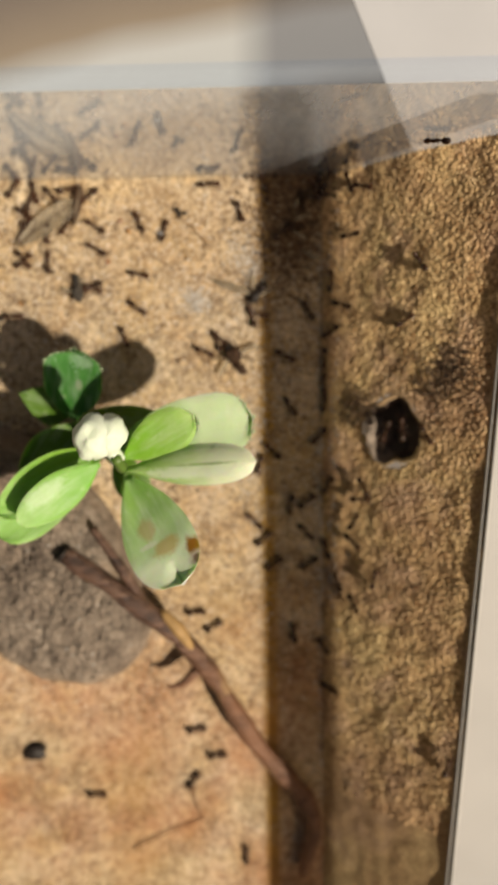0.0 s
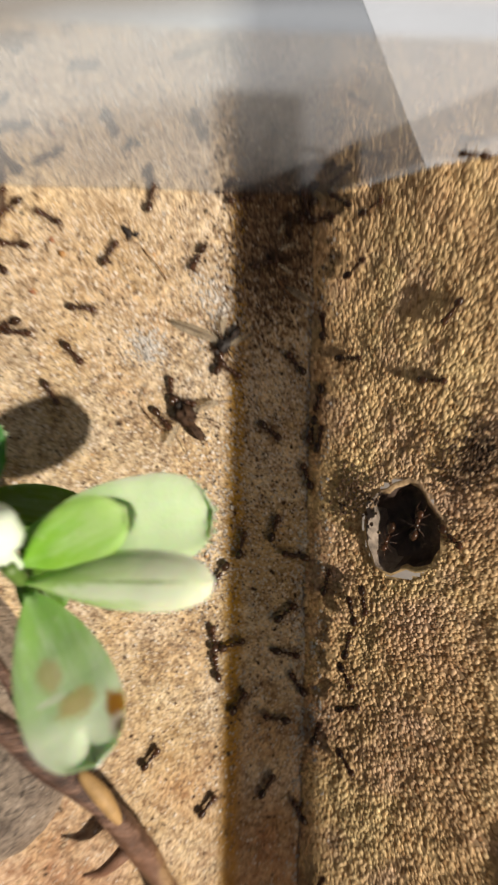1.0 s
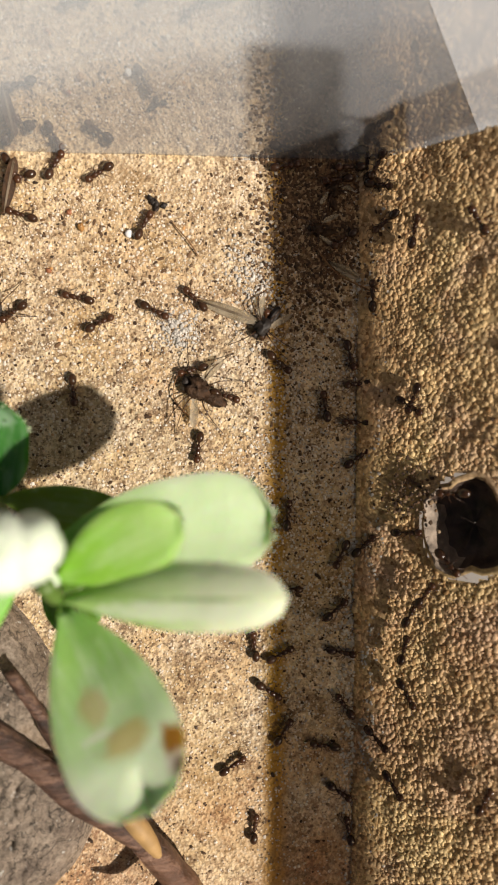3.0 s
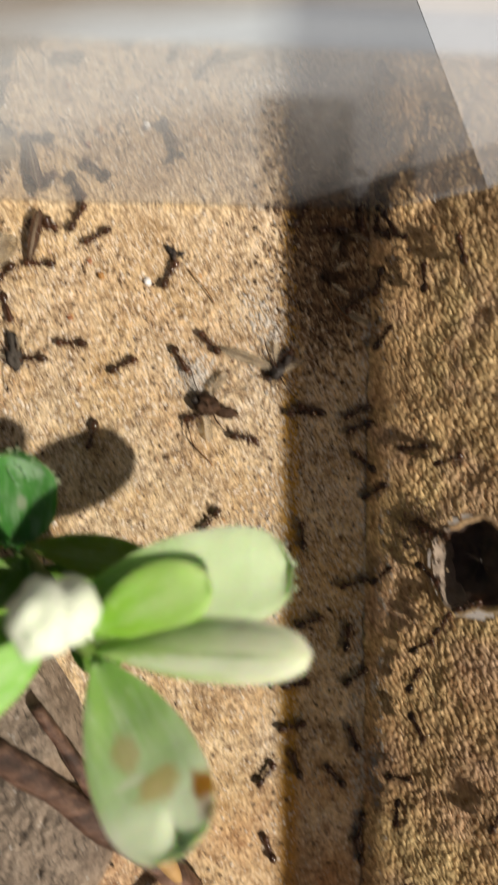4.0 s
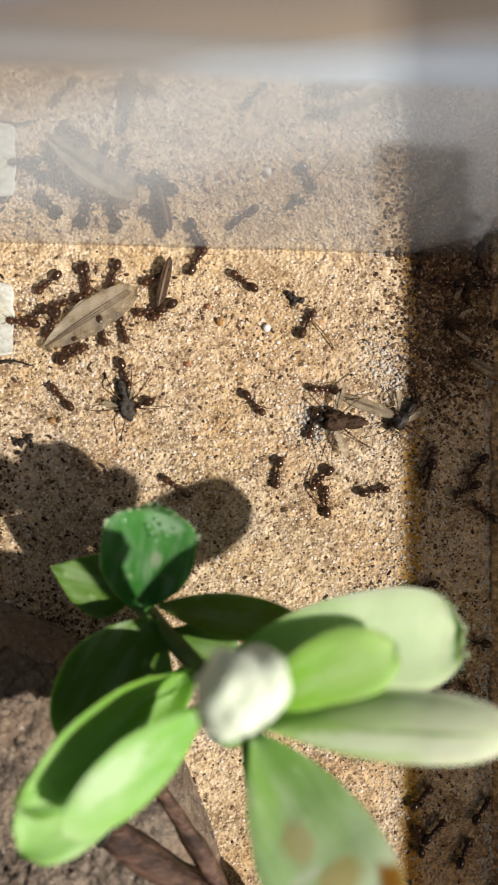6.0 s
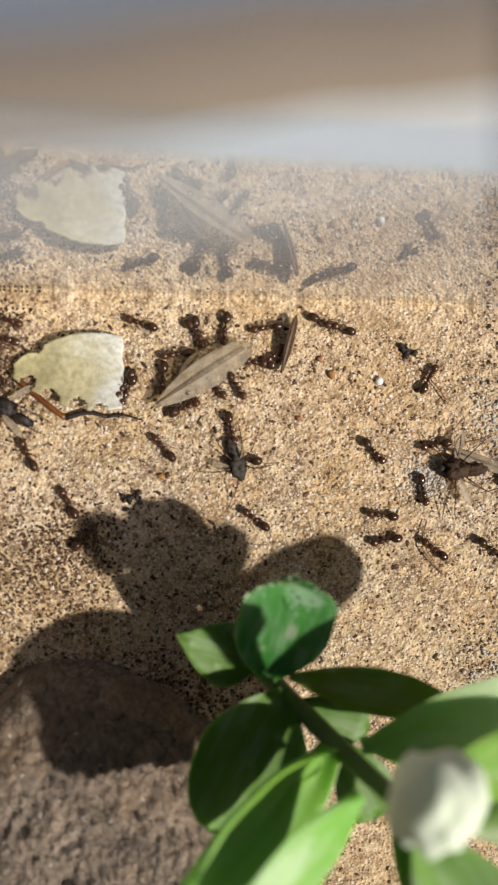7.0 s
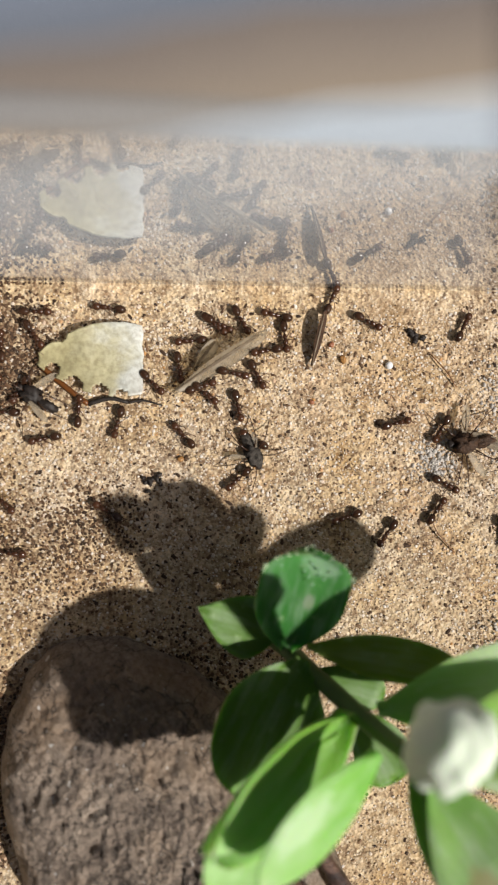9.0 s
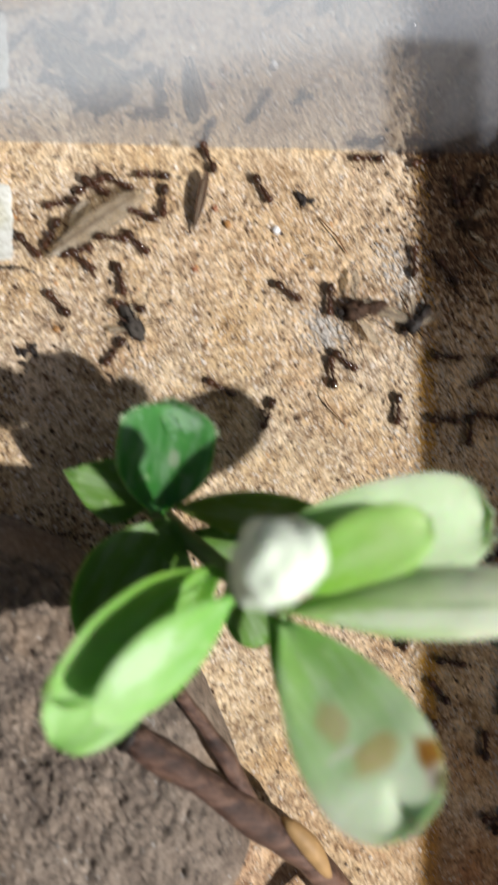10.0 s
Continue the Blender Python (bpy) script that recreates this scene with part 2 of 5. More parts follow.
def pane_glass():
    k = Mat("acrylic", 0.02)
    out = k.t.nodes["Material Output"]
    clear = k.node("ShaderNodeBsdfTransparent", Color=(0.94, 0.95, 0.96, 1))
    shine = k.node("ShaderNodeBsdfGlossy", Color=(0.97, 0.97, 0.97, 1), Roughness=0.02)
    # both polished faces of the sheet reflect: 2R / (1 + R), and its back a little more
    once = k.node("ShaderNodeFresnel", IOR=1.5).outputs[0]
    both = k.math("MULTIPLY", k.math("DIVIDE", k.math("MULTIPLY", once, 2.0), k.math("ADD", once, 1.0)), 1.7)
    both.node.use_clamp = True
    mixed = k.t.nodes.new("ShaderNodeMixShader")
    k.t.links.new(both, mixed.inputs[0])
    k.t.links.new(clear.outputs[0], mixed.inputs[1])
    k.t.links.new(shine.outputs[0], mixed.inputs[2])
    dust = k.node("ShaderNodeBsdfDiffuse", Color=(0.80, 0.82, 0.86, 1))
    film = k.t.nodes.new("ShaderNodeMixShader")
    smear = k.node("ShaderNodeMapping", Vector=k.coords(), Scale=(1, 1, 0.35)).outputs[0]
    rise = k.ramp(k.math("MULTIPLY", k.axis("Z"), 40.0), [(0.0, (0.06,) * 3), (0.4, (0.16,) * 3), (1.0, (0.30,) * 3)])
    # extra haze put into the film to grey the pane towards the slope
    corner = k.ramp(k.math("MULTIPLY", k.axis("X"), 20.0), [(0.40, (0, 0, 0)), (0.55, (0.08,) * 3), (0.75, (0.12,) * 3)])
    rise = k.math("ADD", rise, corner)
    k.t.links.new(k.math("MULTIPLY", rise, k.ramp(k.noise(200, 6, 0.7, smear), [(0.3, (0.55,) * 3), (0.75, (1.15,) * 3)])), film.inputs[0])
    k.t.links.new(mixed.outputs[0], film.inputs[1])
    k.t.links.new(dust.outputs[0], film.inputs[2])
    k.t.links.new(film.outputs[0], out.inputs["Surface"])
    return k.m


def clear_back():
    k = Mat("clear_acrylic", 0.02)
    clear = k.node("ShaderNodeBsdfTransparent", Color=(0.97, 0.98, 0.99, 1))
    k.t.links.new(clear.outputs[0], k.t.nodes["Material Output"].inputs["Surface"])
    return k.m


def white_plastic():
    k = Mat("white_plastic", 0.4)
    k.color(k.ramp(k.noise(60, 4), [(0.3, (0.74, 0.72, 0.66)), (0.7, (0.84, 0.83, 0.79))]))
    k.bump(k.noise(500, 3), 0.1, 0.0002)
    glow = k.node("ShaderNodeBsdfTranslucent", Color=(0.82, 0.74, 0.58, 1))
    mixed = k.t.nodes.new("ShaderNodeMixShader")
    mixed.inputs[0].default_value = 0.5
    k.t.links.new(k.b.outputs[0], mixed.inputs[1])
    k.t.links.new(glow.outputs[0], mixed.inputs[2])
    k.t.links.new(mixed.outputs[0], k.t.nodes["Material Output"].inputs["Surface"])
    return k.m


def wing_film():
    k = Mat("wing_membrane", 0.45)
    out = k.t.nodes["Material Output"]
    k.color(k.ramp(k.noise(500, 4), [(0.3, (0.26, 0.20, 0.13)), (0.7, (0.60, 0.53, 0.42))]))
    clear = k.node("ShaderNodeBsdfTransparent", Color=(0.9, 0.86, 0.76, 1))
    mixed = k.t.nodes.new("ShaderNodeMixShader")
    mixed.inputs[0].default_value = 0.42
    k.t.links.new(clear.outputs[0], mixed.inputs[1])
    k.t.links.new(k.b.outputs[0], mixed.inputs[2])
    k.t.links.new(mixed.outputs[0], out.inputs["Surface"])
    return k.m


M_SAND = sandstone()
M_GRIT = grains("sand_grains", [(0.0, (0.04, 0.025, 0.018)), (0.09, (0.14, 0.085, 0.05)), (0.22, (0.40, 0.27, 0.16)), (0.45, (0.62, 0.48, 0.31)), (0.7, (0.74, 0.63, 0.50)), (0.93, (0.84, 0.78, 0.70)), (1.0, (0.58, 0.30, 0.1))])
M_RAMP = ramp_stone()
M_RAMPGRIT = ramp_grains()
M_ROCK = rock_grey()
M_LEAF = leaf_green("leaf_pale", (0.31, 0.55, 0.15), (0.21, 0.44, 0.08), (0.66, 0.83, 0.52))
M_LEAF_SPOT = leaf_green("leaf_spotted", (0.34, 0.57, 0.16), (0.20, 0.44, 0.09), (0.72, 0.85, 0.60), (
    (-0.05, 1.16, 0.22, 0.13, (0.50, 0.38, 0.14), 0.75), (0.10, 0.82, 0.12, 0.16, (0.50, 0.36, 0.18), 0.6), (0.14, 1.03, 0.14, 0.04, (0.70, 0.72, 0.60), 0.6),
    (-0.38, 1.34, 0.11, 0.15, (0.34, 0.15, 0.02), 1.0), (-0.35, 1.52, 0.13, 0.11, (0.60, 0.52, 0.44), 0.9), (-0.36, 1.53, 0.08, 0.07, (0.16, 0.09, 0.06), 0.9), (-0.05, 1.68, 0.35, 0.10, (0.72, 0.80, 0.70), 0.6)))
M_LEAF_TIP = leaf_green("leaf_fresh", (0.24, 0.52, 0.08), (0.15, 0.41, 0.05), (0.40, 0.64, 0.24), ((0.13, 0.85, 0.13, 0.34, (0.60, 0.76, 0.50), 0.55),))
# the fold's lighter side and the crease's shade are painted as spots
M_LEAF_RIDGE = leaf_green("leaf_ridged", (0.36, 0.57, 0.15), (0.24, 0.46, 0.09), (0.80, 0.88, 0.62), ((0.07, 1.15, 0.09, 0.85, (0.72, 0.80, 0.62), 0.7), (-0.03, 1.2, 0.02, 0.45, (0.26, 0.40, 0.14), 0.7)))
M_LEAF_YOUNG = leaf_green("leaf_young", (0.30, 0.57, 0.07), (0.19, 0.46, 0.04), (0.54, 0.73, 0.30))
# pale spot near the tip is its wet glint, painted into the colour
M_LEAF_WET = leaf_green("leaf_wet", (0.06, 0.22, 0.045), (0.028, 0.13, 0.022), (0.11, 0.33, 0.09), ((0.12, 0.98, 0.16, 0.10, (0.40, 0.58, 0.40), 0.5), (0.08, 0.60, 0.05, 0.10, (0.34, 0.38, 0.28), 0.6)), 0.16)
# deep and olive greens: shade on the inner leaves is partly in the colour
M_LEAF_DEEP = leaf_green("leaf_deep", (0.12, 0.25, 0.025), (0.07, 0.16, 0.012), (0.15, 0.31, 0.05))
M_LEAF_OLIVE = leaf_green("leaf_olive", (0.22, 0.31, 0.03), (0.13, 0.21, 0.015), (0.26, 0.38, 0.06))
M_LEAF_MID = leaf_green("leaf_mid", (0.21, 0.43, 0.05), (0.12, 0.31, 0.025), (0.30, 0.55, 0.15))
M_BUD = plain("bud_down", (0.82, 0.93, 0.74), 0.9, 0.15, 0.08, 700, 0.4)
bud_node = M_BUD.node_tree.nodes["Principled BSDF"]
bud_node.inputs["Subsurface Weight"].default_value = 0.2
bud_node.inputs["Subsurface Radius"].default_value = (0.6, 0.8, 0.5)
bud_node.inputs["Subsurface Scale"].default_value = 0.002
bud_tree = M_BUD.node_tree
bud_glow = bud_tree.nodes.new("ShaderNodeBsdfTranslucent")
bud_glow.inputs[0].default_value = (0.80, 0.90, 0.70, 1)
bud_mix = bud_tree.nodes.new("ShaderNodeMixShader")
bud_mix.inputs[0].default_value = 0.06
bud_tree.links.new(bud_node.outputs[0], bud_mix.inputs[1])
bud_tree.links.new(bud_glow.outputs[0], bud_mix.inputs[2])
bud_tree.links.new(bud_mix.outputs[0], bud_tree.nodes["Material Output"].inputs["Surface"])
M_FRAY = plain("frayed_edge", (0.46, 0.58, 0.36), 0.6, 0.3, 0.2, 500)
M_DROP = plain("wet_drop", (0.28, 0.50, 0.28), 0.05, 0.9, 0.2, 500, 0.0)
M_STEM = plain("stem_green", (0.11, 0.19, 0.035), 0.5)
M_BARK = bark()
M_WOOD = plain("bare_wood", (0.50, 0.31, 0.13), 0.6, 0.3, 0.35, 500)
M_ANT = chitin("ant_brown", (0.032, 0.013, 0.006))
M_ANT_GASTER = chitin("ant_gaster", (0.026, 0.012, 0.006), 0.15)
M_LEG = chitin("insect_leg", (0.03, 0.013, 0.006), 0.35)
M_RUST = chitin("rust_leg", (0.10, 0.035, 0.008), 0.35)
M_ANTLEG = chitin("ant_leg", (0.045, 0.018, 0.008), 0.4)
M_FLY = plain("fly_grey", (0.12, 0.105, 0.09), 0.9, 0.15, 0.85, 1500, 1.0)
M_WING = wing_film()


def petal_skin():
    k = Mat("dry_petal", 0.45)
    c = k.ramp(k.math("ADD", k.math("MULTIPLY", k.axis("X"), 60.0), k.noise(170, 5)), [(-0.0, (0.55, 0.50, 0.28)), (0.25, (0.60, 0.57, 0.38)), (0.42, (0.72, 0.74, 0.68)), (0.7, (0.78, 0.79, 0.78))])
    c = k.mix(0.5, c, k.ramp(k.noise(1600, 4), [(0.35, (0.4, 0.36, 0.3)), (0.6, (1, 1, 1))]), "MULTIPLY")
    k.color(c).bump(k.noise(900, 5), 0.5, 0.0003)
    clear = k.node("ShaderNodeBsdfTransparent", Color=(0.95, 0.90, 0.80, 1))
    mixed = k.t.nodes.new("ShaderNodeMixShader")
    mixed.inputs[0].default_value = 0.78
    k.t.links.new(clear.outputs[0], mixed.inputs[1])
    k.t.links.new(k.b.outputs[0], mixed.inputs[2])
    k.t.links.new(mixed.outputs[0], k.t.nodes["Material Output"].inputs["Surface"])
    return k.m


M_PETAL = petal_skin()
M_CRUMB = plain("white_crumb", (0.72, 0.67, 0.61), 0.8, 0.2, 0.6, 900)
M_SOIL = grains("soil_crumbs", [(0.0, (0.03, 0.017, 0.01)), (0.4, (0.09, 0.05, 0.026)), (0.7, (0.20, 0.115, 0.06)), (1.0, (0.40, 0.29, 0.18))], 0.8)
M_FLYBROWN = plain("insect_brown", (0.09, 0.045, 0.022), 0.6, 0.3, 0.85, 1300, 1.0)
M_DARK = plain("dark_debris", (0.03, 0.022, 0.018), 0.6, 0.4, 0.5, 900)
M_ORANGE = plain("orange_grain", (0.40, 0.20, 0.06), 0.4, 0.5, 0.3, 500)
M_RED = plain("red_grain", (0.34, 0.13, 0.06), 0.5, 0.4, 0.3, 500)
M_WHITE = plain("white_bead", (0.85, 0.85, 0.85), 0.25, 0.6, 0.1, 500)
M_VEIN = plain("wing_vein", (0.20, 0.15, 0.10), 0.5, 0.4, 0.3, 500)
M_STRAW = plain("straw", (0.24, 0.12, 0.05), 0.5, 0.4, 0.4, 500)
M_GLASS = pane_glass()
M_CLEAR = clear_back()


def frosted():
    k = Mat("frosted_edge", 0.5)
    k.color(k.ramp(k.noise(90, 4), [(0.3, (0.58, 0.66, 0.73)), (0.7, (0.66, 0.72, 0.77))]))
    clear = k.node("ShaderNodeBsdfTransparent", Color=(0.95, 0.97, 1.0, 1))
    mixed = k.t.nodes.new("ShaderNodeMixShader")
    k.t.links.new(k.ramp(k.math("MULTIPLY", k.axis("Y"), 200.0), [(0.0, (0.05,) * 3), (0.25, (0.09,) * 3), (0.5, (0.0,) * 3)]), mixed.inputs[0])
    k.t.links.new(clear.outputs[0], mixed.inputs[1])
    k.t.links.new(k.b.outputs[0], mixed.inputs[2])
    k.t.links.new(mixed.outputs[0], k.t.nodes["Material Output"].inputs["Surface"])
    return k.m


M_FROST = frosted()
M_RAIL = plain("rail_plastic", (0.62, 0.60, 0.56), 0.5, 0.4, 0.2, 120)


def striped_cloth():
    """Soft stripes across: cream white, tan, slate blue, pale; a grey border along one side, darkened for the shadow
    strip too.
    """
    k = Mat("striped_cloth", 0.8, spec=0.2)
    along = k.math("SUBTRACT", k.math("MULTIPLY", k.axis("Y"), 10.0), k.math("MULTIPLY", k.axis("X"), 1.8))
    wob = k.math("ADD", along, k.math("MULTIPLY", k.noise(25, 2), 0.06))
    c = k.ramp(wob, [(0.0, (0.26, 0.255, 0.25)), (0.11, (0.28, 0.28, 0.28)), (0.155, (0.50, 0.53, 0.55)), (0.23, (0.53, 0.555, 0.57)), (0.285, (0.29, 0.24, 0.19)), (0.36, (0.20, 0.17, 0.15)), (0.41, (0.16, 0.18, 0.22)), (0.50, (0.20, 0.24, 0.32)), (0.56, (0.55, 0.57, 0.60)), (1.0, (0.6, 0.6, 0.6))])
    # darker side: the grey border and the strip's shadow painted as one
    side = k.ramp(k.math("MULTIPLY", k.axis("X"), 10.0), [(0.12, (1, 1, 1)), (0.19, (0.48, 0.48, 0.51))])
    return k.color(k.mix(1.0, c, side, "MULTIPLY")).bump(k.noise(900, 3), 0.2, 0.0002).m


M_STRIPES = striped_cloth()
M_WHITEPL = white_plastic()


def rail_plastic():
    """Thin cream plastic of the unseen bar; lets a little warm sun through to lift the shaded strip."""
    k = Mat("thin_plastic", 0.4)
    k.color(k.ramp(k.noise(60, 4), [(0.3, (0.74, 0.70, 0.62)), (0.7, (0.84, 0.81, 0.75))]))
    clear = k.node("ShaderNodeBsdfTransparent", Color=(1.0, 0.86, 0.66, 1))
    mixed = k.t.nodes.new("ShaderNodeMixShader")
    mixed.inputs[0].default_value = 0.24
    k.t.links.new(k.b.outputs[0], mixed.inputs[1])
    k.t.links.new(clear.outputs[0], mixed.inputs[2])
    k.t.links.new(mixed.outputs[0], k.t.nodes["Material Output"].inputs["Surface"])
    return k.m


M_SHADE_BAR = rail_plastic()
M_TABLE = plain("table_top", (0.20, 0.175, 0.155), 0.5, 0.4, 0.3, 30)
M_CREAM = plain("cream_sheet", (0.52, 0.50, 0.48), 0.5, 0.4, 0.1, 60)
M_BOARD = plain("white_board", (0.56, 0.57, 0.60), 0.5, 0.4, 0.06, 60)
M_CHIP = plain("chipped_plaster", (0.46, 0.36, 0.28), 0.7, 0.3, 0.85, 420, 1.0)
M_DEEP = plain("burrow_soil", (0.13, 0.085, 0.065), 0.55, 0.4, 0.85, 420, 1.0)


# ---- building helpers (all sizes in centimetres) ----
def mesh_object(name, verts, faces, material, smooth=True):
    me = bpy.data.meshes.new(name)
    me.from_pydata([tuple(c * S for c in v) for v in verts], [], faces)
    me.materials.append(material)
    if smooth:
        me.polygons.foreach_set("use_smooth", [True] * len(me.polygons))
    me.update()
    return new(name, me)


def part(name, geo, material, parent, label="", smooth=True):
    ob = mesh_object(name, geo[0], geo[1], material, smooth)
    ob.parent = parent
    if label:
        tagged(ob, label)
    return ob


def root(name, m, label, category, group="", kind=""):
    ob = new(name)
    ob.empty_display_size = 0.002
    ob.matrix_basis = m
    return tagged(ob, label, category, group, kind)


def joined(*geos):
    verts, faces = [], []
    for v, f in geos:
        n = len(verts)
        verts += list(v)
        faces += [tuple(i + n for i in face) for face in f]
    return verts, faces


def box(x0, x1, y0, y1, z0, z1, bevel=0.02):
    bm = bmesh.new()
    bmesh.ops.create_cube(bm, size=1)
    for v in bm.verts:
        v.co = Vector((x0 if v.co.x < 0 else x1, y0 if v.co.y < 0 else y1, z0 if v.co.z < 0 else z1))
    bmesh.ops.bevel(bm, geom=bm.edges[:], offset=bevel, segments=2, affect="EDGES", profile=0.5)
    geo = [tuple(v.co) for v in bm.verts], [tuple(v.index for v in f.verts) for f in bm.faces]
    bm.free()
    return geo


def blob(rx, ry, rz, rough=0.0, seed=0, rings=10, sides=14, centre=(0, 0, 0)):
    """A closed rounded body with an uneven skin."""
    verts, faces = [], []
    for i in range(rings + 1):
        a = math.pi * i / rings
        for j in range(sides):
            b = 2 * math.pi * j / sides
            d = Vector((math.sin(a) * math.cos(b), math.sin(a) * math.sin(b), math.cos(a)))
            k = 1 + rough * noise.noise(d * 2.2 + Vector((seed * 7.1, 0, 0)))
            verts.append((centre[0] + d.x * rx * k, centre[1] + d.y * ry * k, centre[2] + d.z * rz * k))
    for i in range(rings):
        for j in range(sides):
            a, b = i * sides + j, i * sides + (j + 1) % sides
            faces.append((a, a + sides, b + sides, b))
    return verts, faces


def tube(points, radii, sides=8, rough=0.0, caps=True):
    """A round limb along points."""
    pts = [Vector(p) for p in points]
    verts, faces = [], []
    side = None
    for i, p in enumerate(pts):
        way = (pts[min(i + 1, len(pts) - 1)] - pts[max(i - 1, 0)]).normalized()
        if side is None:
            side = way.orthogonal().normalized()
        side = (side - way * side.dot(way)).normalized()
        up = way.cross(side)
        for j in range(sides):
            a = 2 * math.pi * j / sides
            r = radii[i] * (1 + rough * noise.noise(p * 3 + Vector((math.cos(a), math.sin(a), 0))))
            verts.append(tuple(p + side * math.cos(a) * r + up * math.sin(a) * r))
    for i in range(len(pts) - 1):
        for j in range(sides):
            a, b = i * sides + j, i * sides + (j + 1) % sides
            faces.append((a, b, b + sides, a + sides))
    if caps:
        faces.append(tuple(range(sides))[::-1])
        faces.append(tuple(range(len(verts) - sides, len(verts))))
    return verts, faces


def bend(points, steps=6):
    """A smooth line through points (Catmull-Rom)."""
    p = [Vector(q) for q in points]
    p = [2 * p[0] - p[1]] + p + [2 * p[-1] - p[-2]]
    out = []
    for i in range(1, len(p) - 2):
        for s in range(steps):
            t = s / steps
            a, b, c, d = p[i - 1], p[i], p[i + 1], p[i + 2]
            out.append(0.5 * (2 * b + (c - a) * t + (2 * a - 5 * b + 4 * c - d) * t * t + (3 * b - a - 3 * c + d) * t ** 3))
    return out + [p[-2]]


def blade(length, width, thick, cup=0.15, droop=0.1, notch=0.0, ragged=0.0, seed=0, widest=0.62, nu=26, nv=14, point=0.0, blunt=2.4):
    """A fleshy paddle leaf along +y, its upper side towards +z."""
    rnd = random.Random(seed)
    verts, faces = [], []
    teeth = [rnd.uniform(-1, 1) for _ in range(nv + 1)]
    for sidez in (1, -1):
        for i in range(nu + 1):
            u = i / nu
            w = (math.sin(math.pi * min(1, u / widest) / 2) ** 0.8 if u < widest else math.sqrt(max(0.0, 1 - ((u - widest) / (1 - widest)) ** blunt)))
            w *= 1 - point * u ** 3
            w = max(w, 0.14 * (1 - u)) * width / 2
            for j in range(nv + 1):
                v = -1 + 2 * j / nv
                x = w * v
                edge = math.sqrt(max(0.0, 1 - v * v))
                y = length * u - notch * length * max(0, u - 0.75) * 4 * max(0, 1 - abs(v) * 3) + ragged * length * max(0, u - 0.85) * 6 * teeth[j]
                z = cup * width * v * v - droop * length * u * u + sidez * thick / 2 * edge * min(1.0, (1 - u) * 6 + 0.05) ** 0.5
                z += 0.02 * width * noise.noise(Vector((x * 3, y * 3, seed)))
                verts.append((x, y, z))
    n = (nu + 1) * (nv + 1)
    for i in range(nu):
        for j in range(nv):
            a = i * (nv + 1) + j
            faces.append((a, a + 1, a + nv + 2, a + nv + 1))
            faces.append((n + a, n + a + nv + 1, n + a + nv + 2, n + a + 1))
    for i in range(nu):
        a, b = i * (nv + 1), (i + 1) * (nv + 1)
        faces.append((a, b, n + b, n + a))
        faces.append((a + nv, n + a + nv, n + b + nv, b + nv))
    for j in range(nv):
        faces.append((j, n + j, n + j + 1, j + 1))
        a = nu * (nv + 1) + j
        faces.append((a, a + 1, n + a + 1, n + a))
    return verts, faces


def aim(base, tip, up=(0, 0, 1), roll=0):
    """A pose whose +y runs from base to tip and whose +z leans towards up."""
    y = (Vector(tip) - Vector(base)).normalized()
    x = y.cross(Vector(up)).normalized()
    z = x.cross(y)
    m = Matrix((x, y, z)).transposed().to_4x4()
    m.translation = Vector(base) * S
    return m @ pose(0, 0, 0, 0, roll, 0)


# ---- the large structure ----
WALL_X0, WALL_K, RAMP_TOP = 2.66, 1.25, 2.05
EDGE_X, EDGE_K = 5.08, 0.055  # top edge of the slope and the side wall, slightly askew
HOLE = (3.60, -4.08)


def ground_height(x, y):
    return 0.02 * noise.noise(Vector((x * 0.9, y * 0.9, 0))) + 0.012 * noise.noise(Vector((x * 4, y * 4, 3)))


def ramp_point(s, y):
    """s runs from 0 at the foot to 1 at the top of the ramp."""
    z = s * RAMP_TOP
    x = WALL_X0 + WALL_K * z
    limit = EDGE_X + EDGE_K * y
    x, z = (x, z) if x < limit else (limit, (limit - WALL_X0) / WALL_K)
    h = 0.05 * noise.noise(Vector((s * 3, y * 1.1, 9))) + 0.02 * noise.noise(Vector((s * 12, y * 4, 2)))
    foot = 0.06 * math.exp(-(s / 0.06) ** 2)
    return x - 0.62 * h - foot, y, z + 0.78 * h + foot * 0.3


def sheet(fn, nu, nv, skip=None):
    verts = [fn(i / nu, j / nv) for i in range(nu + 1) for j in range(nv + 1)]
    faces = []
    for i in range(nu):
        for j in range(nv):
            a = i * (nv + 1) + j
            if not (skip and skip((i + 0.5) / nu, (j + 0.5) / nv)):
                faces.append((a, a + nv + 1, a + nv + 2, a + 1))
    return verts, faces


def floor_fn(u, v):
    x, y = -11 + u * 13.8, -16 + v * 16.0
    return x, y, ground_height(x, y)


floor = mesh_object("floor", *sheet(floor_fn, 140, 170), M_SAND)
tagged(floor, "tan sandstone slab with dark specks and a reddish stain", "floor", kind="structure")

def pebble(rnd):
    """One small angular grain: twelve corners, twenty faces."""
    t = (1 + 5 ** 0.5) / 2
    v = np.array([(-1, t, 0), (1, t, 0), (-1, -t, 0), (1, -t, 0), (0, -1, t), (0, 1, t), (0, -1, -t), (0, 1, -t), (t, 0, -1), (t, 0, 1), (-t, 0, -1), (-t, 0, 1)]) / 1.9
    return v * rnd.uniform(0.7, 1.25, (12, 1))


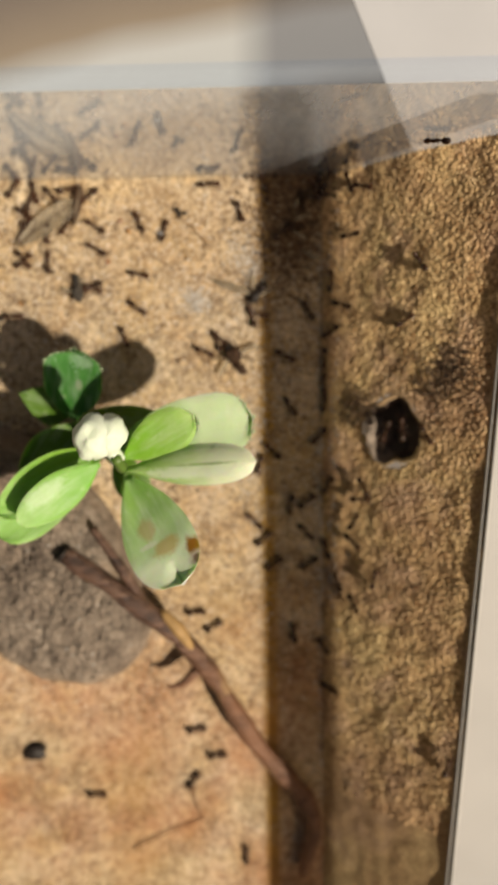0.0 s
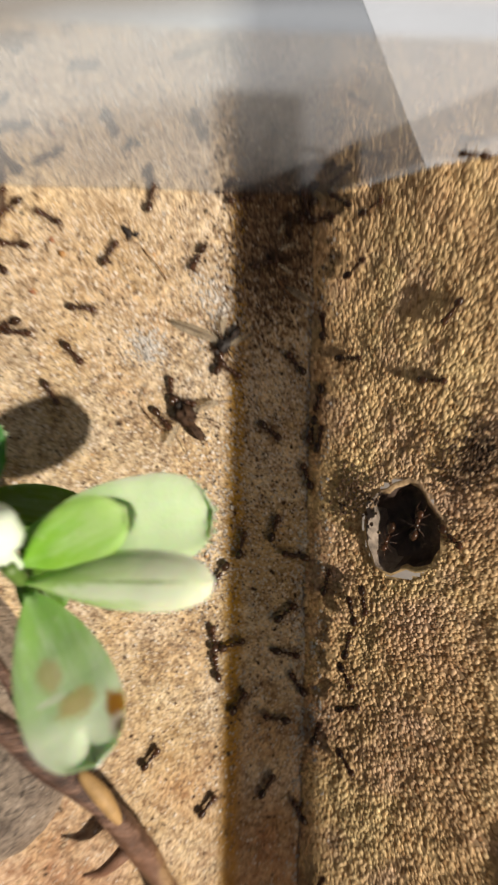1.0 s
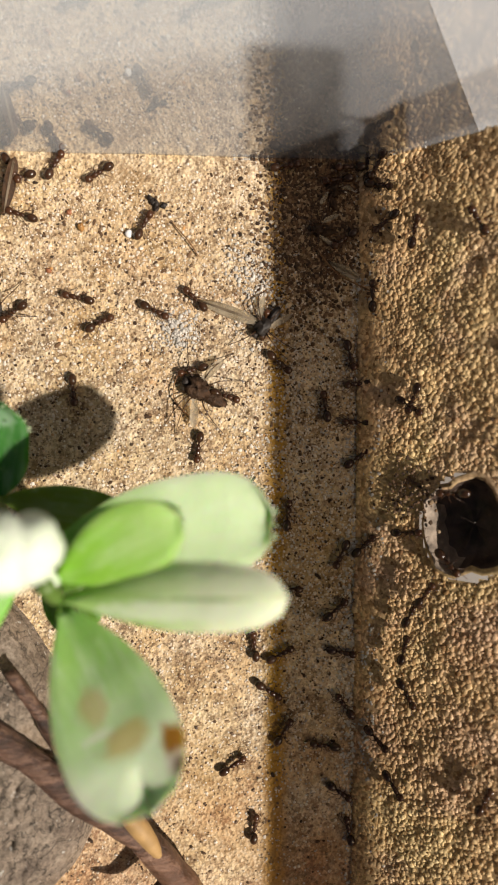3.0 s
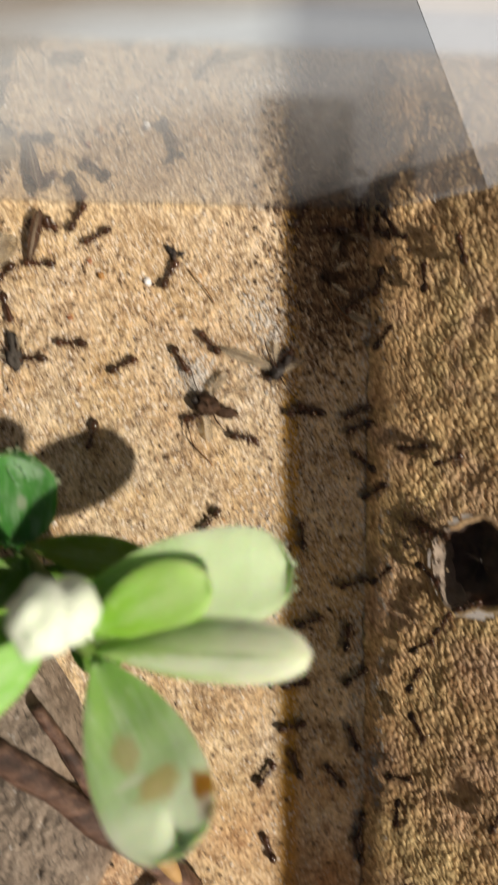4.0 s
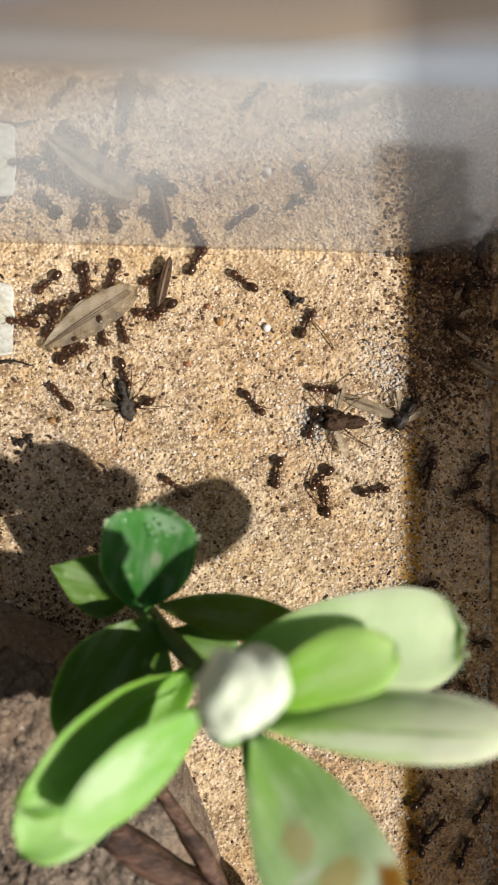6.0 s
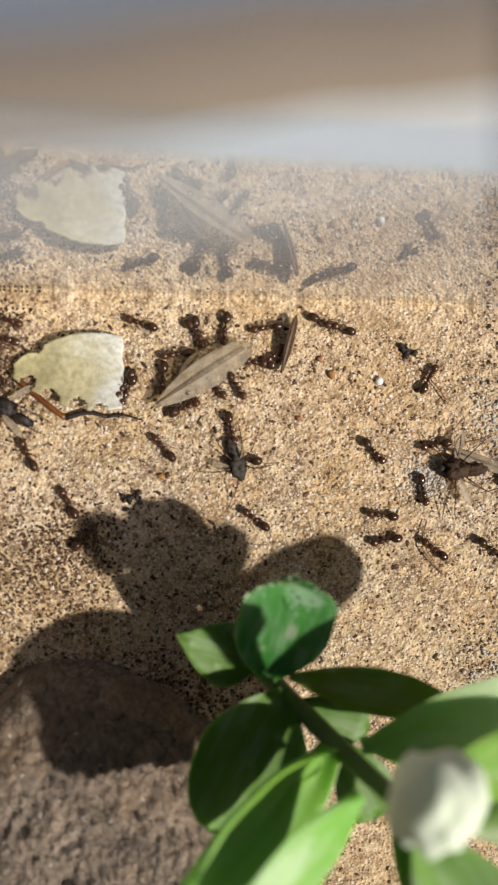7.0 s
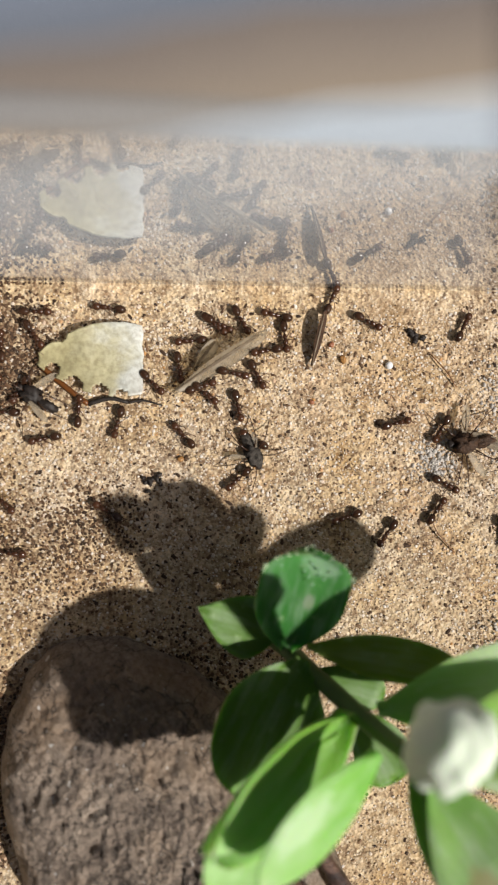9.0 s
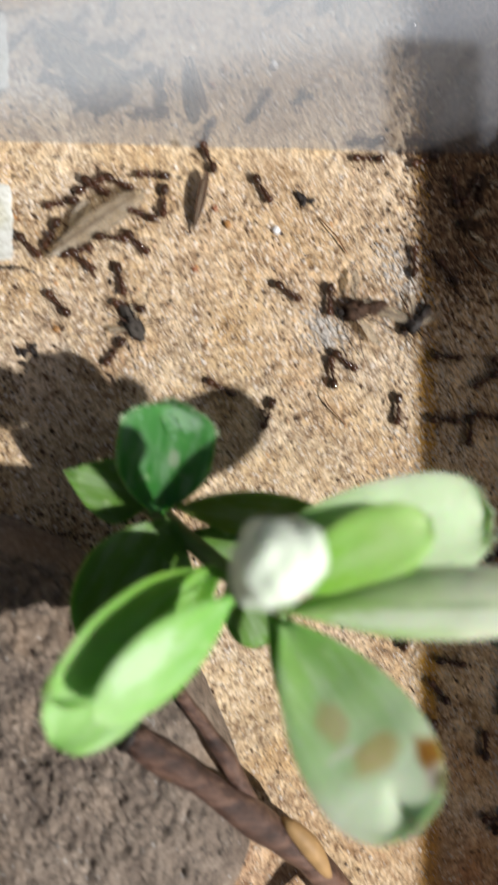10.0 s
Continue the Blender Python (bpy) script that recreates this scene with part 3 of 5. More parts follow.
PEBBLE_FACES = np.array([(0, 11, 5), (0, 5, 1), (0, 1, 7), (0, 7, 10), (0, 10, 11), (1, 5, 9), (5, 11, 4), (11, 10, 2), (10, 7, 6), (7, 1, 8), (3, 9, 4), (3, 4, 2), (3, 2, 6), (3, 6, 8), (3, 8, 9), (4, 9, 5), (2, 4, 11), (6, 2, 10), (8, 6, 7), (9, 8, 1)])


def scatter(name, places, sizes, seed, material, label, category, flat=0.6, sink=0.2, smooth=True, stretch=1.35, lean=0.0):
    rnd = np.random.RandomState(seed)
    verts = []
    ca, sa = math.cos(radians(lean)), math.sin(radians(lean))
    tilt = np.array([[ca, 0, sa], [0, 1, 0], [-sa, 0, ca]])
    for p, s in zip(places, sizes):
        g = pebble(rnd) * s * np.array([1, 1, flat])
        a = rnd.uniform(0, 6.28)
        c, d = math.cos(a), math.sin(a)
        g = (g * np.array([rnd.uniform(0.8, stretch), 1, 1])) @ np.array([[c, d, 0], [-d, c, 0], [0, 0, 1]])
        g = (g + np.array([0, 0, s * flat * (0.5 - sink)])) @ tilt
        verts.append(g + np.array(p))
    allv = np.concatenate(verts)
    allf = (PEBBLE_FACES[None] + 12 * np.arange(len(verts))[:, None, None]).reshape(-1, 3)
    ob = mesh_object(name, allv.tolist(), allf.tolist(), material, smooth)
    return tagged(ob, label, category, kind="stuff")


def loose_sand():
    rnd = np.random.RandomState(4)
    n = 42000
    x = rnd.uniform(-5.4, 2.62, n)
    y = -np.abs(rnd.triangular(0, 0.5, 9.5, n)) - 0.03
    sizes = rnd.uniform(0.006, 0.014, n) * rnd.choice([1, 1, 1, 1, 1, 1.7], n)
    scatter("sand_grains", [(a, b, ground_height(a, b)) for a, b in zip(x, y)], sizes, 5, M_GRIT, "loose tan and dark sand grains lying on the stone floor", "sand", smooth=False)


def ramp_grit():
    rnd = np.random.RandomState(8)
    places, sizes = [], []
    n = 36000
    for _ in range(n):
        s, y = rnd.uniform(0, 1), -10.5 * rnd.uniform(0, 1) ** 1.15
        p = ramp_point(s, y)
        if p[0] > EDGE_X - 0.14 + EDGE_K * y or ((p[0] - HOLE[0]) / 0.40) ** 2 + ((y - HOLE[1]) / 0.60) ** 2 < 1:
            continue
        places.append(p)
        sizes.append(rnd.choice([0.6, 1, 1, 1.3]) * rnd.uniform(0.017, 0.033))
    scatter("ramp_grit", places, sizes, 9, M_RAMPGRIT, "packed ochre grit grains covering the sloping slab", "grit", flat=0.32, sink=0.44, lean=38.7)


def make_ramp():
    def fn(u, v):
        return ramp_point(u, -13 + 13 * v)

    def hole(u, v):
        x, y, z = ramp_point(u, -13 + 13 * v)
        return ((x - HOLE[0]) / 0.37) ** 2 + ((y - HOLE[1]) / 0.58) ** 2 < 1

    ramp = mesh_object("ramp_slab", *sheet(fn, 70, 260, hole), M_RAMP)
    tagged(ramp, "sloping slab of packed ochre grit with a burrow hole", "slab", kind="structure")
    # burrow: a pale collar and a dark tunnel running down into the slab
    zc = (HOLE[0] - WALL_X0) / WALL_K
    n = Vector((-0.62, 0, 0.78))
    axis_x, axis_y = Vector((0.78, 0, 0.62)), Vector((0, 1, 0))
    c = Vector((HOLE[0], HOLE[1], zc))
    rings = [(0.01, 1.06), (0.02, 1.0), (-0.03, 0.92), (-0.10, 0.86), (-0.17, 0.82), (-0.28, 0.70), (-0.36, 0.42), (-0.38, 0.02)]
    verts, faces, sides = [], [], 28
    for depth, k in rings:
        for j in range(sides):
            a = 2 * math.pi * j / sides
            w = 1 + 0.34 * noise.noise(Vector((math.cos(a) * 1.5, math.sin(a) * 1.5, 4))) + 0.16 * noise.noise(Vector((math.cos(a) * 5, math.sin(a) * 5, 8 + depth)))
            depth_j = depth + 0.10 * noise.noise(Vector((math.cos(a) * 2.5, math.sin(a) * 2.5, depth * 6))) * min(1.0, abs(depth) * 4)
            verts.append(tuple(c + n * depth_j + axis_x * math.cos(a) * 0.46 * k * w + axis_y * math.sin(a) * 0.57 * k * w))
    for i in range(len(rings) - 1):
        for j in range(sides):
            a, b = i * sides + j, i * sides + (j + 1) % sides
            faces.append((a, b, b + sides, a + sides))
    pale = [f for f in faces if 2 * sides <= f[0] < 5 * sides and 11 < f[0] % sides < 20 or sides <= f[0] < 2 * sides and 9 < f[0] % sides < 21]
    lip = [f for f in faces if f[0] < 2 * sides and f not in pale]
    collar, tunnel = pale, [f for f in faces if f not in pale and f not in lip]
    part("burrow_lip", (verts, lip), M_RAMP, ramp, "grainy lip of the burrow")
    part("burrow_collar", (verts, collar), M_CHIP, ramp, "pale chipped rim of the burrow")
    part("burrow", (verts, tunnel), M_DEEP, ramp, "dark burrow hole")
    return ramp


make_ramp()

# far acrylic wall: its inner face carries the shine and the smears
pane = mesh_object("wall_far", *box(-11, 5.4, 0.0, 0.25, -0.3, 3.35, 0.004), M_GLASS, smooth=False)
pane.data.materials.append(M_CLEAR)
for face in pane.data.polygons:
    face.material_index = 0 if face.normal.y < -0.9 else 1
pane.visible_shadow = False
top_edge = part("top_edge", box(-11, 5.4, 0.0, 0.25, 3.36, 3.40, 0.015), M_FROST, pane, "narrow frosted top edge", smooth=False)
top_edge.visible_shadow = False
tagged(pane, "clear smudged acrylic wall reflecting the floor", "glass wall", kind="structure")


# the remaining walls of the box; the clear side wall runs slightly askew, with an unseen bar added to shade the floor
# strip
def skew_bar(x0, x1, z0, z1, y0=-15.5, y1=2.5):
    k, b = EDGE_K, 0.02
    ring = [(x0, z0), (x0, z1 - b), (x0 + b, z1), (x1 - b, z1), (x1, z1 - b), (x1, z0)]
    verts = [(x + k * y, y, z) for y in (y0, y1) for x, z in ring]
    faces = [(j, j + 6, (j + 1) % 6 + 6, (j + 1) % 6) for j in range(6)] + [(5, 4, 3, 2, 1, 0), (6, 7, 8, 9, 10, 11)]
    return verts, faces


def side_wall():
    wall = mesh_object("wall_right", *skew_bar(EDGE_X + 0.04, EDGE_X + 0.24, -0.3, 4.00, y1=-0.02), M_CLEAR, smooth=False)
    tagged(wall, "clear acrylic side wall of the box with thin pale rails", "glass wall", kind="structure")
    # out of view: placed and sized to cast the strip of shade
    part("shade_bar", box(4.95, 6.01, -15.5, -0.45, 4.00, 4.13), M_SHADE_BAR, wall, "broad pale plastic bar, unseen, casting the strip of shade", smooth=False)
    for d, z, r in ((-0.05, 1.955, 0.025), (-0.11, 1.905, 0.02)):
        line = [(EDGE_X + 0.04 + EDGE_K * y + d, y, z + 0.044 * y) for y in (-13.0, -6.5, -0.4)]
        part("rail", tube(line, [r] * 3, 8), M_RAIL, wall, "thin pale plastic rail")


side_wall()
tagged(mesh_object("wall_left", *box(-11.3, -11.02, -16, 0.25, -0.3, 3.0, 0.03), M_WHITEPL), "translucent white plastic side wall of the box", "wall", kind="structure")
tagged(mesh_object("wall_near", *box(-11.3, 5.35, -16.3, -16.02, -0.3, 3.0, 0.03), M_WHITEPL), "translucent white plastic end wall of the box", "wall", kind="structure")
# table beyond the box
tagged(mesh_object("ground", *box(-70, 60, -60, 45, -2.5, -0.32, 0.3), M_TABLE, smooth=False), "brown table top under the box", "table top", kind="structure")


def flat_sheet(name, outline, z0, z1, material, label, category):
    n = len(outline)
    verts = [(x, y, z1) for x, y in outline] + [(x, y, z0) for x, y in outline]
    faces = [tuple(range(n)), tuple(range(2 * n - 1, n - 1, -1))] + [(i, i + n, (i + 1) % n + n, (i + 1) % n) for i in range(n)]
    tagged(mesh_object(name, verts, faces, material, smooth=False), label, category)


def outside():
    flat_sheet("white_board", [(4.31, 0.0), (14, 0.0), (14, 9), (0.53, 9)], -0.317, -0.304, M_BOARD, "white board lying flat beyond the acrylic wall", "board")
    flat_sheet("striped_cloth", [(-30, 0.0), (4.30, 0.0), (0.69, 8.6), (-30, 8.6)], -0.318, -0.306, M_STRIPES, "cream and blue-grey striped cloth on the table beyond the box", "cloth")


outside()
flat_sheet("side_sheet", [(5.45, 0.2), (4.60, -15.3), (5, -30), (30, -30), (30, 0.2)], -0.318, -0.28, M_CREAM, "cream sheet lying on the table beside the box", "sheet")
# ---- rock, twigs ----
def make_rock():
    verts, faces = [], []
    na, nr = 300, 100
    for i in range(nr + 1):
        r = i / nr
        for j in range(na):
            a = 2 * math.pi * j / na
            e = 1 + 0.09 * noise.noise(Vector((math.cos(a) * 1.3, math.sin(a) * 1.3, 5))) + 0.03 * noise.noise(Vector((math.cos(a) * 5, math.sin(a) * 5, 2)))
            k = r * e
            x, y = 2.62 * k * math.cos(a), 1.50 * k * math.sin(a)
            z = (0.80 - 0.14 * math.cos(a) * r) * max(0.0, 1 - r ** 5.5) ** 0.5
            z += 0.05 * noise.noise(Vector((x * 1.2, y * 1.2, 1))) * (1 - r ** 6) + (0.07 * noise.noise(Vector((x * 4, y * 4, 7))) + 0.05 * noise.noise(Vector((x * 11, y * 11, 3))) + 0.028 * noise.noise(Vector((x * 25, y * 25, 3)))) * (1 - r ** 8)
            verts.append((x, y, z - 0.03))
    for i in range(nr):
        for j in range(na):
            a, b = i * na + j, i * na + (j + 1) % na
            faces.append((a, a + na, b + na, b))
    n = len(verts)
    verts.append((0, 0, -0.05))
    faces += [(nr * na + (j + 1) % na, n, nr * na + j) for j in range(na)][::-1]
    rock = mesh_object("rock", verts, faces, M_ROCK)
    rock.matrix_basis = cm(-2.32, -6.2, 0.0, 0, 0, 125)
    tagged(rock, "flat grey rounded stone lying on the sandstone floor", "stone")


make_rock()


def make_twig():
    t = root("twig", cm(0, 0, 0), "brown dead twig with peeling bark, lying over the stone", "twig")
    line = bend([(-1.62, -5.95, 0.80), (-0.55, -6.78, 0.74), (0.52, -7.95, 0.42), (1.33, -9.40, 0.30), (2.05, -10.3, 0.26), (2.35, -10.75, 0.24)], 8)
    radii = [0.155 + 0.02 * math.sin(i * 0.9) for i in range(len(line))]
    part("stem", tube(line, radii, 12, 0.25), M_BARK, t, "dark brown bark")
    fork = bend([(2.2, -10.5, 0.24), (2.42, -11.1, 0.22), (2.2, -12.1, 0.14)], 6)
    part("fork", tube(fork, [0.17 - 0.006 * i for i in range(len(fork))], 10, 0.25), M_BARK, t)
    part("stub", tube(bend([(0.42, -8.12, 0.40), (0.15, -8.36, 0.42), (-0.08, -8.38, 0.46)], 4), [0.10, 0.09, 0.08, 0.07, 0.06, 0.05, 0.04, 0.03, 0.02], 8, 0.2), M_BARK, t)
    part("side_branch", tube(bend([(-1.15, -5.55, 0.72), (-0.75, -6.15, 0.72), (-0.35, -6.95, 0.62)], 6), [0.07] * 6 + [0.09] * 7, 8, 0.25), M_BARK, t)
    strip = bend([(-0.1, -6.95, 0.70), (0.18, -7.3, 0.66), (0.42, -7.75, 0.55)], 5)
    part("bare_patch", tube(strip, [0.03, 0.07, 0.09, 0.1, 0.11, 0.11, 0.1, 0.09, 0.07, 0.05, 0.02], 8), M_WOOD, t, "bare yellow wood where the bark has peeled")
    part("cut_end", tube([(-1.64, -5.935, 0.805), (-1.60, -5.965, 0.80)], [0.15, 0.16], 12), M_DARK, t, "dark cut end")


make_twig()


# ---- the succulent ----
BUD = (-0.50, -3.86, 2.92)


def make_plant():
    p = root("succulent_plant", cm(0, 0, 0), "green succulent sprig with fleshy paddle leaves and a pale bud", "plant")
    stem = bend([(-1.75, -3.75, -0.05), (-1.36, -3.78, 0.62), (-0.80, -4.18, 1.28), (-0.36, -4.38, 2.05), (-0.34, -4.2, 2.45)], 7)
    part("stem", tube(stem, [0.098 - 0.0010 * i for i in range(len(stem))], 10, 0.15), M_STEM, p)

    def leaf(base, tip, width, material, up=(0, 0, 1), thick=0.13, label="", roll=0, **shape):
        length = (Vector(tip) - Vector(base)).length
        ob = part("leaf", blade(length, width, thick, **shape), material, p, label)
        ob.matrix_basis = aim(base, tip, up, roll)
        return ob

    torn = leaf((-0.55, -4.15, 1.45), (1.46, -3.72, 2.02), 0.92, M_LEAF, cup=0.10, droop=0.03, ragged=0.004, blunt=3.4, seed=1, label="pale green leaf with a ragged tip")
    leaf((-0.28, -4.22, 2.15), (0.70, -3.64, 2.62), 0.60, M_LEAF_YOUNG, cup=0.08, droop=0.02, seed=2, up=(-0.15, -0.2, 1))
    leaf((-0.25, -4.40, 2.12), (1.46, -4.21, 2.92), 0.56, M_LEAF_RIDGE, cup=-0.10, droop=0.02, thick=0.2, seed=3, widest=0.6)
    leaf((-0.26, -4.55, 1.95), (0.52, -5.80, 2.80), 0.98, M_LEAF_SPOT, cup=0.10, droop=0.03, notch=0.16, seed=4, label="pale green leaf with brown spots and a notched tip", widest=0.66)
    leaf((-0.32, -4.55, 1.70), (0.12, -5.62, 2.10), 0.50, M_LEAF_MID, cup=0.1, droop=0.05, seed=5, up=(-0.6, -0.1, 1))
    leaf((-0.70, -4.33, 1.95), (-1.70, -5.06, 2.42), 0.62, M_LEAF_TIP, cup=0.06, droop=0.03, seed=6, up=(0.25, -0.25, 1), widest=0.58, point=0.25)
    leaf((-0.86, -4.22, 1.36), (-2.09, -4.96, 2.20), 0.86, M_LEAF_MID, cup=0.24, droop=0.05, seed=7, up=(0.3, -0.2, 1), widest=0.55, point=0.35)
    leaf((-0.92, -4.40, 1.45), (-2.05, -5.29, 2.24), 0.74, M_LEAF_MID, cup=0.1, droop=0.05, seed=8)
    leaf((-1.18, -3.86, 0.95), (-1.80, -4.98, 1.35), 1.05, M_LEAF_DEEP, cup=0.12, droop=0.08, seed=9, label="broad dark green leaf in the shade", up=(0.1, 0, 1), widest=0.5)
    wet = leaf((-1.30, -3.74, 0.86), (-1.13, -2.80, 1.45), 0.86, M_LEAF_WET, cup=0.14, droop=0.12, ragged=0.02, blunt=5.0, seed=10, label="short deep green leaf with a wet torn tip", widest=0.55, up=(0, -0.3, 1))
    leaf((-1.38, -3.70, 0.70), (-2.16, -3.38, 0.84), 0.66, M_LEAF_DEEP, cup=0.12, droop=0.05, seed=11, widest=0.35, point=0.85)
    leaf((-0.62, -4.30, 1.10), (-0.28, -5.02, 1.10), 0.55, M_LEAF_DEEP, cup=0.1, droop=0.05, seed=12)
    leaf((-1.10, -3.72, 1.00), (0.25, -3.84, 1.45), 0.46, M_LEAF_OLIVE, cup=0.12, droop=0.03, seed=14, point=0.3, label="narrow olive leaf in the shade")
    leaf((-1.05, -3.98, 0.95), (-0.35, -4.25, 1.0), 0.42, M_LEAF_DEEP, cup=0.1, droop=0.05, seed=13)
    bx, by, bz = BUD
    bud = joined(blob(0.25, 0.28, 0.32, 0.18, 1, 16, 20, (bx, by, bz)), blob(0.22, 0.25, 0.26, 0.16, 2, 14, 18, (bx + 0.17, by + 0.02, bz - 0.06)), blob(0.15, 0.17, 0.20, 0.16, 3, 12, 16, (bx - 0.10, by - 0.14, bz - 0.10)), tube(bend([(-0.34, -4.25, 2.3), (bx + 0.02, by - 0.10, bz - 0.45), (bx + 0.04, by, bz - 0.1)], 4), [0.10, 0.10, 0.10, 0.11, 0.12, 0.13, 0.14, 0.14, 0.15], 10))
    part("bud", bud, M_BUD, p, "pale downy leaf bud")
    # water beads on the torn leaf
    rnd = random.Random(3)
    for _ in range(9):
        part("water_bead", blob(0.015, 0.013, 0.010, 0.1, rnd.random(), 6, 8, (-1.18 + rnd.uniform(-0.24, 0.24), -2.96 + rnd.uniform(-0.12, 0.1), 1.375)), M_DROP, p)
    # frayed pale teeth along the torn leaf tips
    for ob, length, width, widest, blunt, cup, droop in ((torn, 2.134, 0.92, 0.62, 3.4, 0.10, 0.03), (wet, 1.123, 0.86, 0.55, 5.0, 0.14, 0.12)):
        teeth = []
        for _ in range(30):
            u = 1 - 0.22 * rnd.random() ** 2
            s = rnd.choice((-1, 1)) * (1 if u < 0.985 else rnd.random())
            w = math.sqrt(max(0.0, 1 - ((u - widest) / (1 - widest)) ** blunt)) * width / 2
            q = Vector((s * w, length * u, cup * width * s * s - droop * length * u * u))
            d = Vector((s * (1.2 - u) * 4, 1.0, rnd.uniform(-0.2, 0.3))).normalized()
            teeth.append(tube([q - d * 0.01, q + d * rnd.uniform(0.012, 0.045)], [rnd.uniform(0.006, 0.013), 0.002], 5))
        part("frayed_edge", joined(*teeth), M_FRAY, ob, "pale frayed edge")


make_plant()


# ---- litter on the floor ----
def at_floor(x, y, turn=0, lift=0.0):
    return cm(x, y, ground_height(x, y) + lift, 0, 0, turn)


def litter(name, geo, material, x, y, turn, label, category, lift=0.0, group=""):
    ob = mesh_object(name, geo[0], geo[1], material)
    ob.matrix_basis = at_floor(x, y, turn, lift)
    return tagged(ob, label, category, group)


litter("white_bead", blob(0.045, 0.045, 0.04, 0.15, 1), M_WHITE, 0.0, -0.88, 0, "tiny glossy white bead on the sand", "bead", 0.02)
litter("orange_grain", blob(0.035, 0.05, 0.03, 0.5, 2), M_ORANGE, -0.53, -0.82, 20, "single orange-brown sand grain on the floor", "grain", 0.02)
litter("red_grain", blob(0.035, 0.03, 0.02, 0.6, 3), M_RED, -0.66, -0.65, 40, "single small red grain on the sand", "grain", 0.015)
litter("red_grain", blob(0.025, 0.03, 0.02, 0.6, 4), M_RED, -0.89, -1.30, 80, "single small red grain on the sand", "grain", 0.015)
litter("orange_grain", blob(0.035, 0.03, 0.02, 0.5, 5), M_ORANGE, -2.35, -1.94, 0, "single orange-brown sand grain on the floor", "grain", 0.015)
def fleck(seed, n=9, spread=0.06):
    rnd = random.Random(seed)
    return joined(*[blob(rnd.uniform(0.015, 0.04), rnd.uniform(0.015, 0.04), rnd.uniform(0.012, 0.025), 0.8, rnd.uniform(0, 40), 6, 8, (rnd.gauss(0, spread), rnd.gauss(0, spread * 0.7), rnd.uniform(0, 0.02))) for _ in range(n)])


litter("dark_grain", fleck(6), M_DARK, 0.31, -0.52, -30, "dark bluish fleck of debris", "debris", 0.02)
litter("dark_grain", fleck(8, 12), M_DARK, -2.64, -2.18, 10, "dark bluish fleck of debris", "debris", 0.02)
litter("stone_chip", blob(0.20, 0.17, 0.06, 0.9, 7, 8, 9), M_DARK, -2.55, -9.80, 15, "black angular chip of stone", "chip", 0.03)


def crumbs(x, y, rx, ry, n, seed, label):
    rnd = np.random.RandomState(seed)
    g = []
    for _ in range(n):
        px, py = rnd.normal() * rx * 0.55, rnd.normal() * ry * 0.55
        s = rnd.uniform(0.007, 0.017) * rnd.choice([1, 1, 1, 1.7])
        g.append(blob(s, s * rnd.uniform(0.7, 1.3), s * 0.8, 0.5, rnd.uniform(0, 50), 4, 6, (px, py, s * 0.3)))
    litter("crumbs", joined(*g), M_CRUMB, x, y, 0, label, "crumbs")["kind"] = "stuff"


crumbs(0.56, -1.93, 0.24, 0.24, 330, 1, "small heap of whitish crumbs on the sand")
crumbs(1.35, -1.45, 0.34, 0.50, 420, 2, "scatter of whitish crumbs at the shadow's edge")
crumbs(1.30, -4.4, 0.30, 0.90, 300, 3, "scatter of whitish crumbs beside the plant")


def make_petal():
    verts, faces = [], []
    nu, nv = 44, 30
    bites = ((-0.76, -0.30, 0.11), (-0.46, -0.38, 0.10), (-0.98, -0.12, 0.08), (-0.24, -0.42, 0.08), (-0.92, 0.26, 0.10))
    for i in range(nu + 1):
        u = i / nu
        h = 0.56 * math.sin(math.pi * min(1.0, (u + 0.04) * 0.62)) ** 0.8
        for j in range(nv + 1):
            v = -1 + 2 * j / nv
            x, y = -1.12 + 1.12 * u, v * h * 0.72
            verts.append((x + 0.02 * noise.noise(Vector((y * 9, 1, 0))), y + 0.015 * noise.noise(Vector((x * 9, 2, 0))), 0.05 + 0.06 * math.sin(u * 3) + 0.05 * v * v + 0.02 * noise.noise(Vector((x * 4, y * 4, 6)))))
    for i in range(nu):
        for j in range(nv):
            a = i * (nv + 1) + j
            cx, cy = verts[a][0], verts[a][1]
            if all(math.hypot(cx - bx, cy - by) > br for bx, by, br in bites):
                faces.append((a, a + nv + 1, a + nv + 2, a + 1))
    ob = mesh_object("petal", verts, faces, M_PETAL)
    ob.matrix_basis = at_floor(-2.76, -0.86, 0)
    solid = ob.modifiers.new("thickness", "SOLIDIFY")
    solid.thickness = 0.0002
    tagged(ob, "dry cream petal scrap with bitten edges on the sand", "petal")


make_petal()


def make_wing(name, base, tip, width, label, category, lift=0.05, tilt=25, skin=None):
    length = (Vector(tip) - Vector(base)).length
    w = root(name, aim((*base, lift), (*tip, lift + 0.06)) @ pose(0, 0, 0, 0, tilt, 0), label, category)
    part("membrane", blade(length, width, 0.012, cup=0.12, droop=0.0, seed=3, widest=0.55, nu=16, nv=8), skin or M_WING, w)
    for k in (-0.8, -0.3, 0.25):
        line = [(k * width * 0.30 * s * (1.4 - s), length * (0.04 + 0.88 * s), 0.012 + 0.1 * width * (k * 0.6) ** 2) for s in (0, 0.3, 0.6, 1)]
        part("vein", tube(line, [0.008, 0.006, 0.005, 0.003], 5), M_VEIN, w)
    return w


BIG_WING = make_wing("shed_wing", (-2.45, -1.14), (-1.42, -0.46), 0.36, "shed brown insect wing with dark veins on the sand", "wing", 0.06, 0)
make_wing("shed_wing", (-2.20, -0.95), (-1.95, -0.62), 0.16, "small shed insect wing tilted on the sand", "wing")
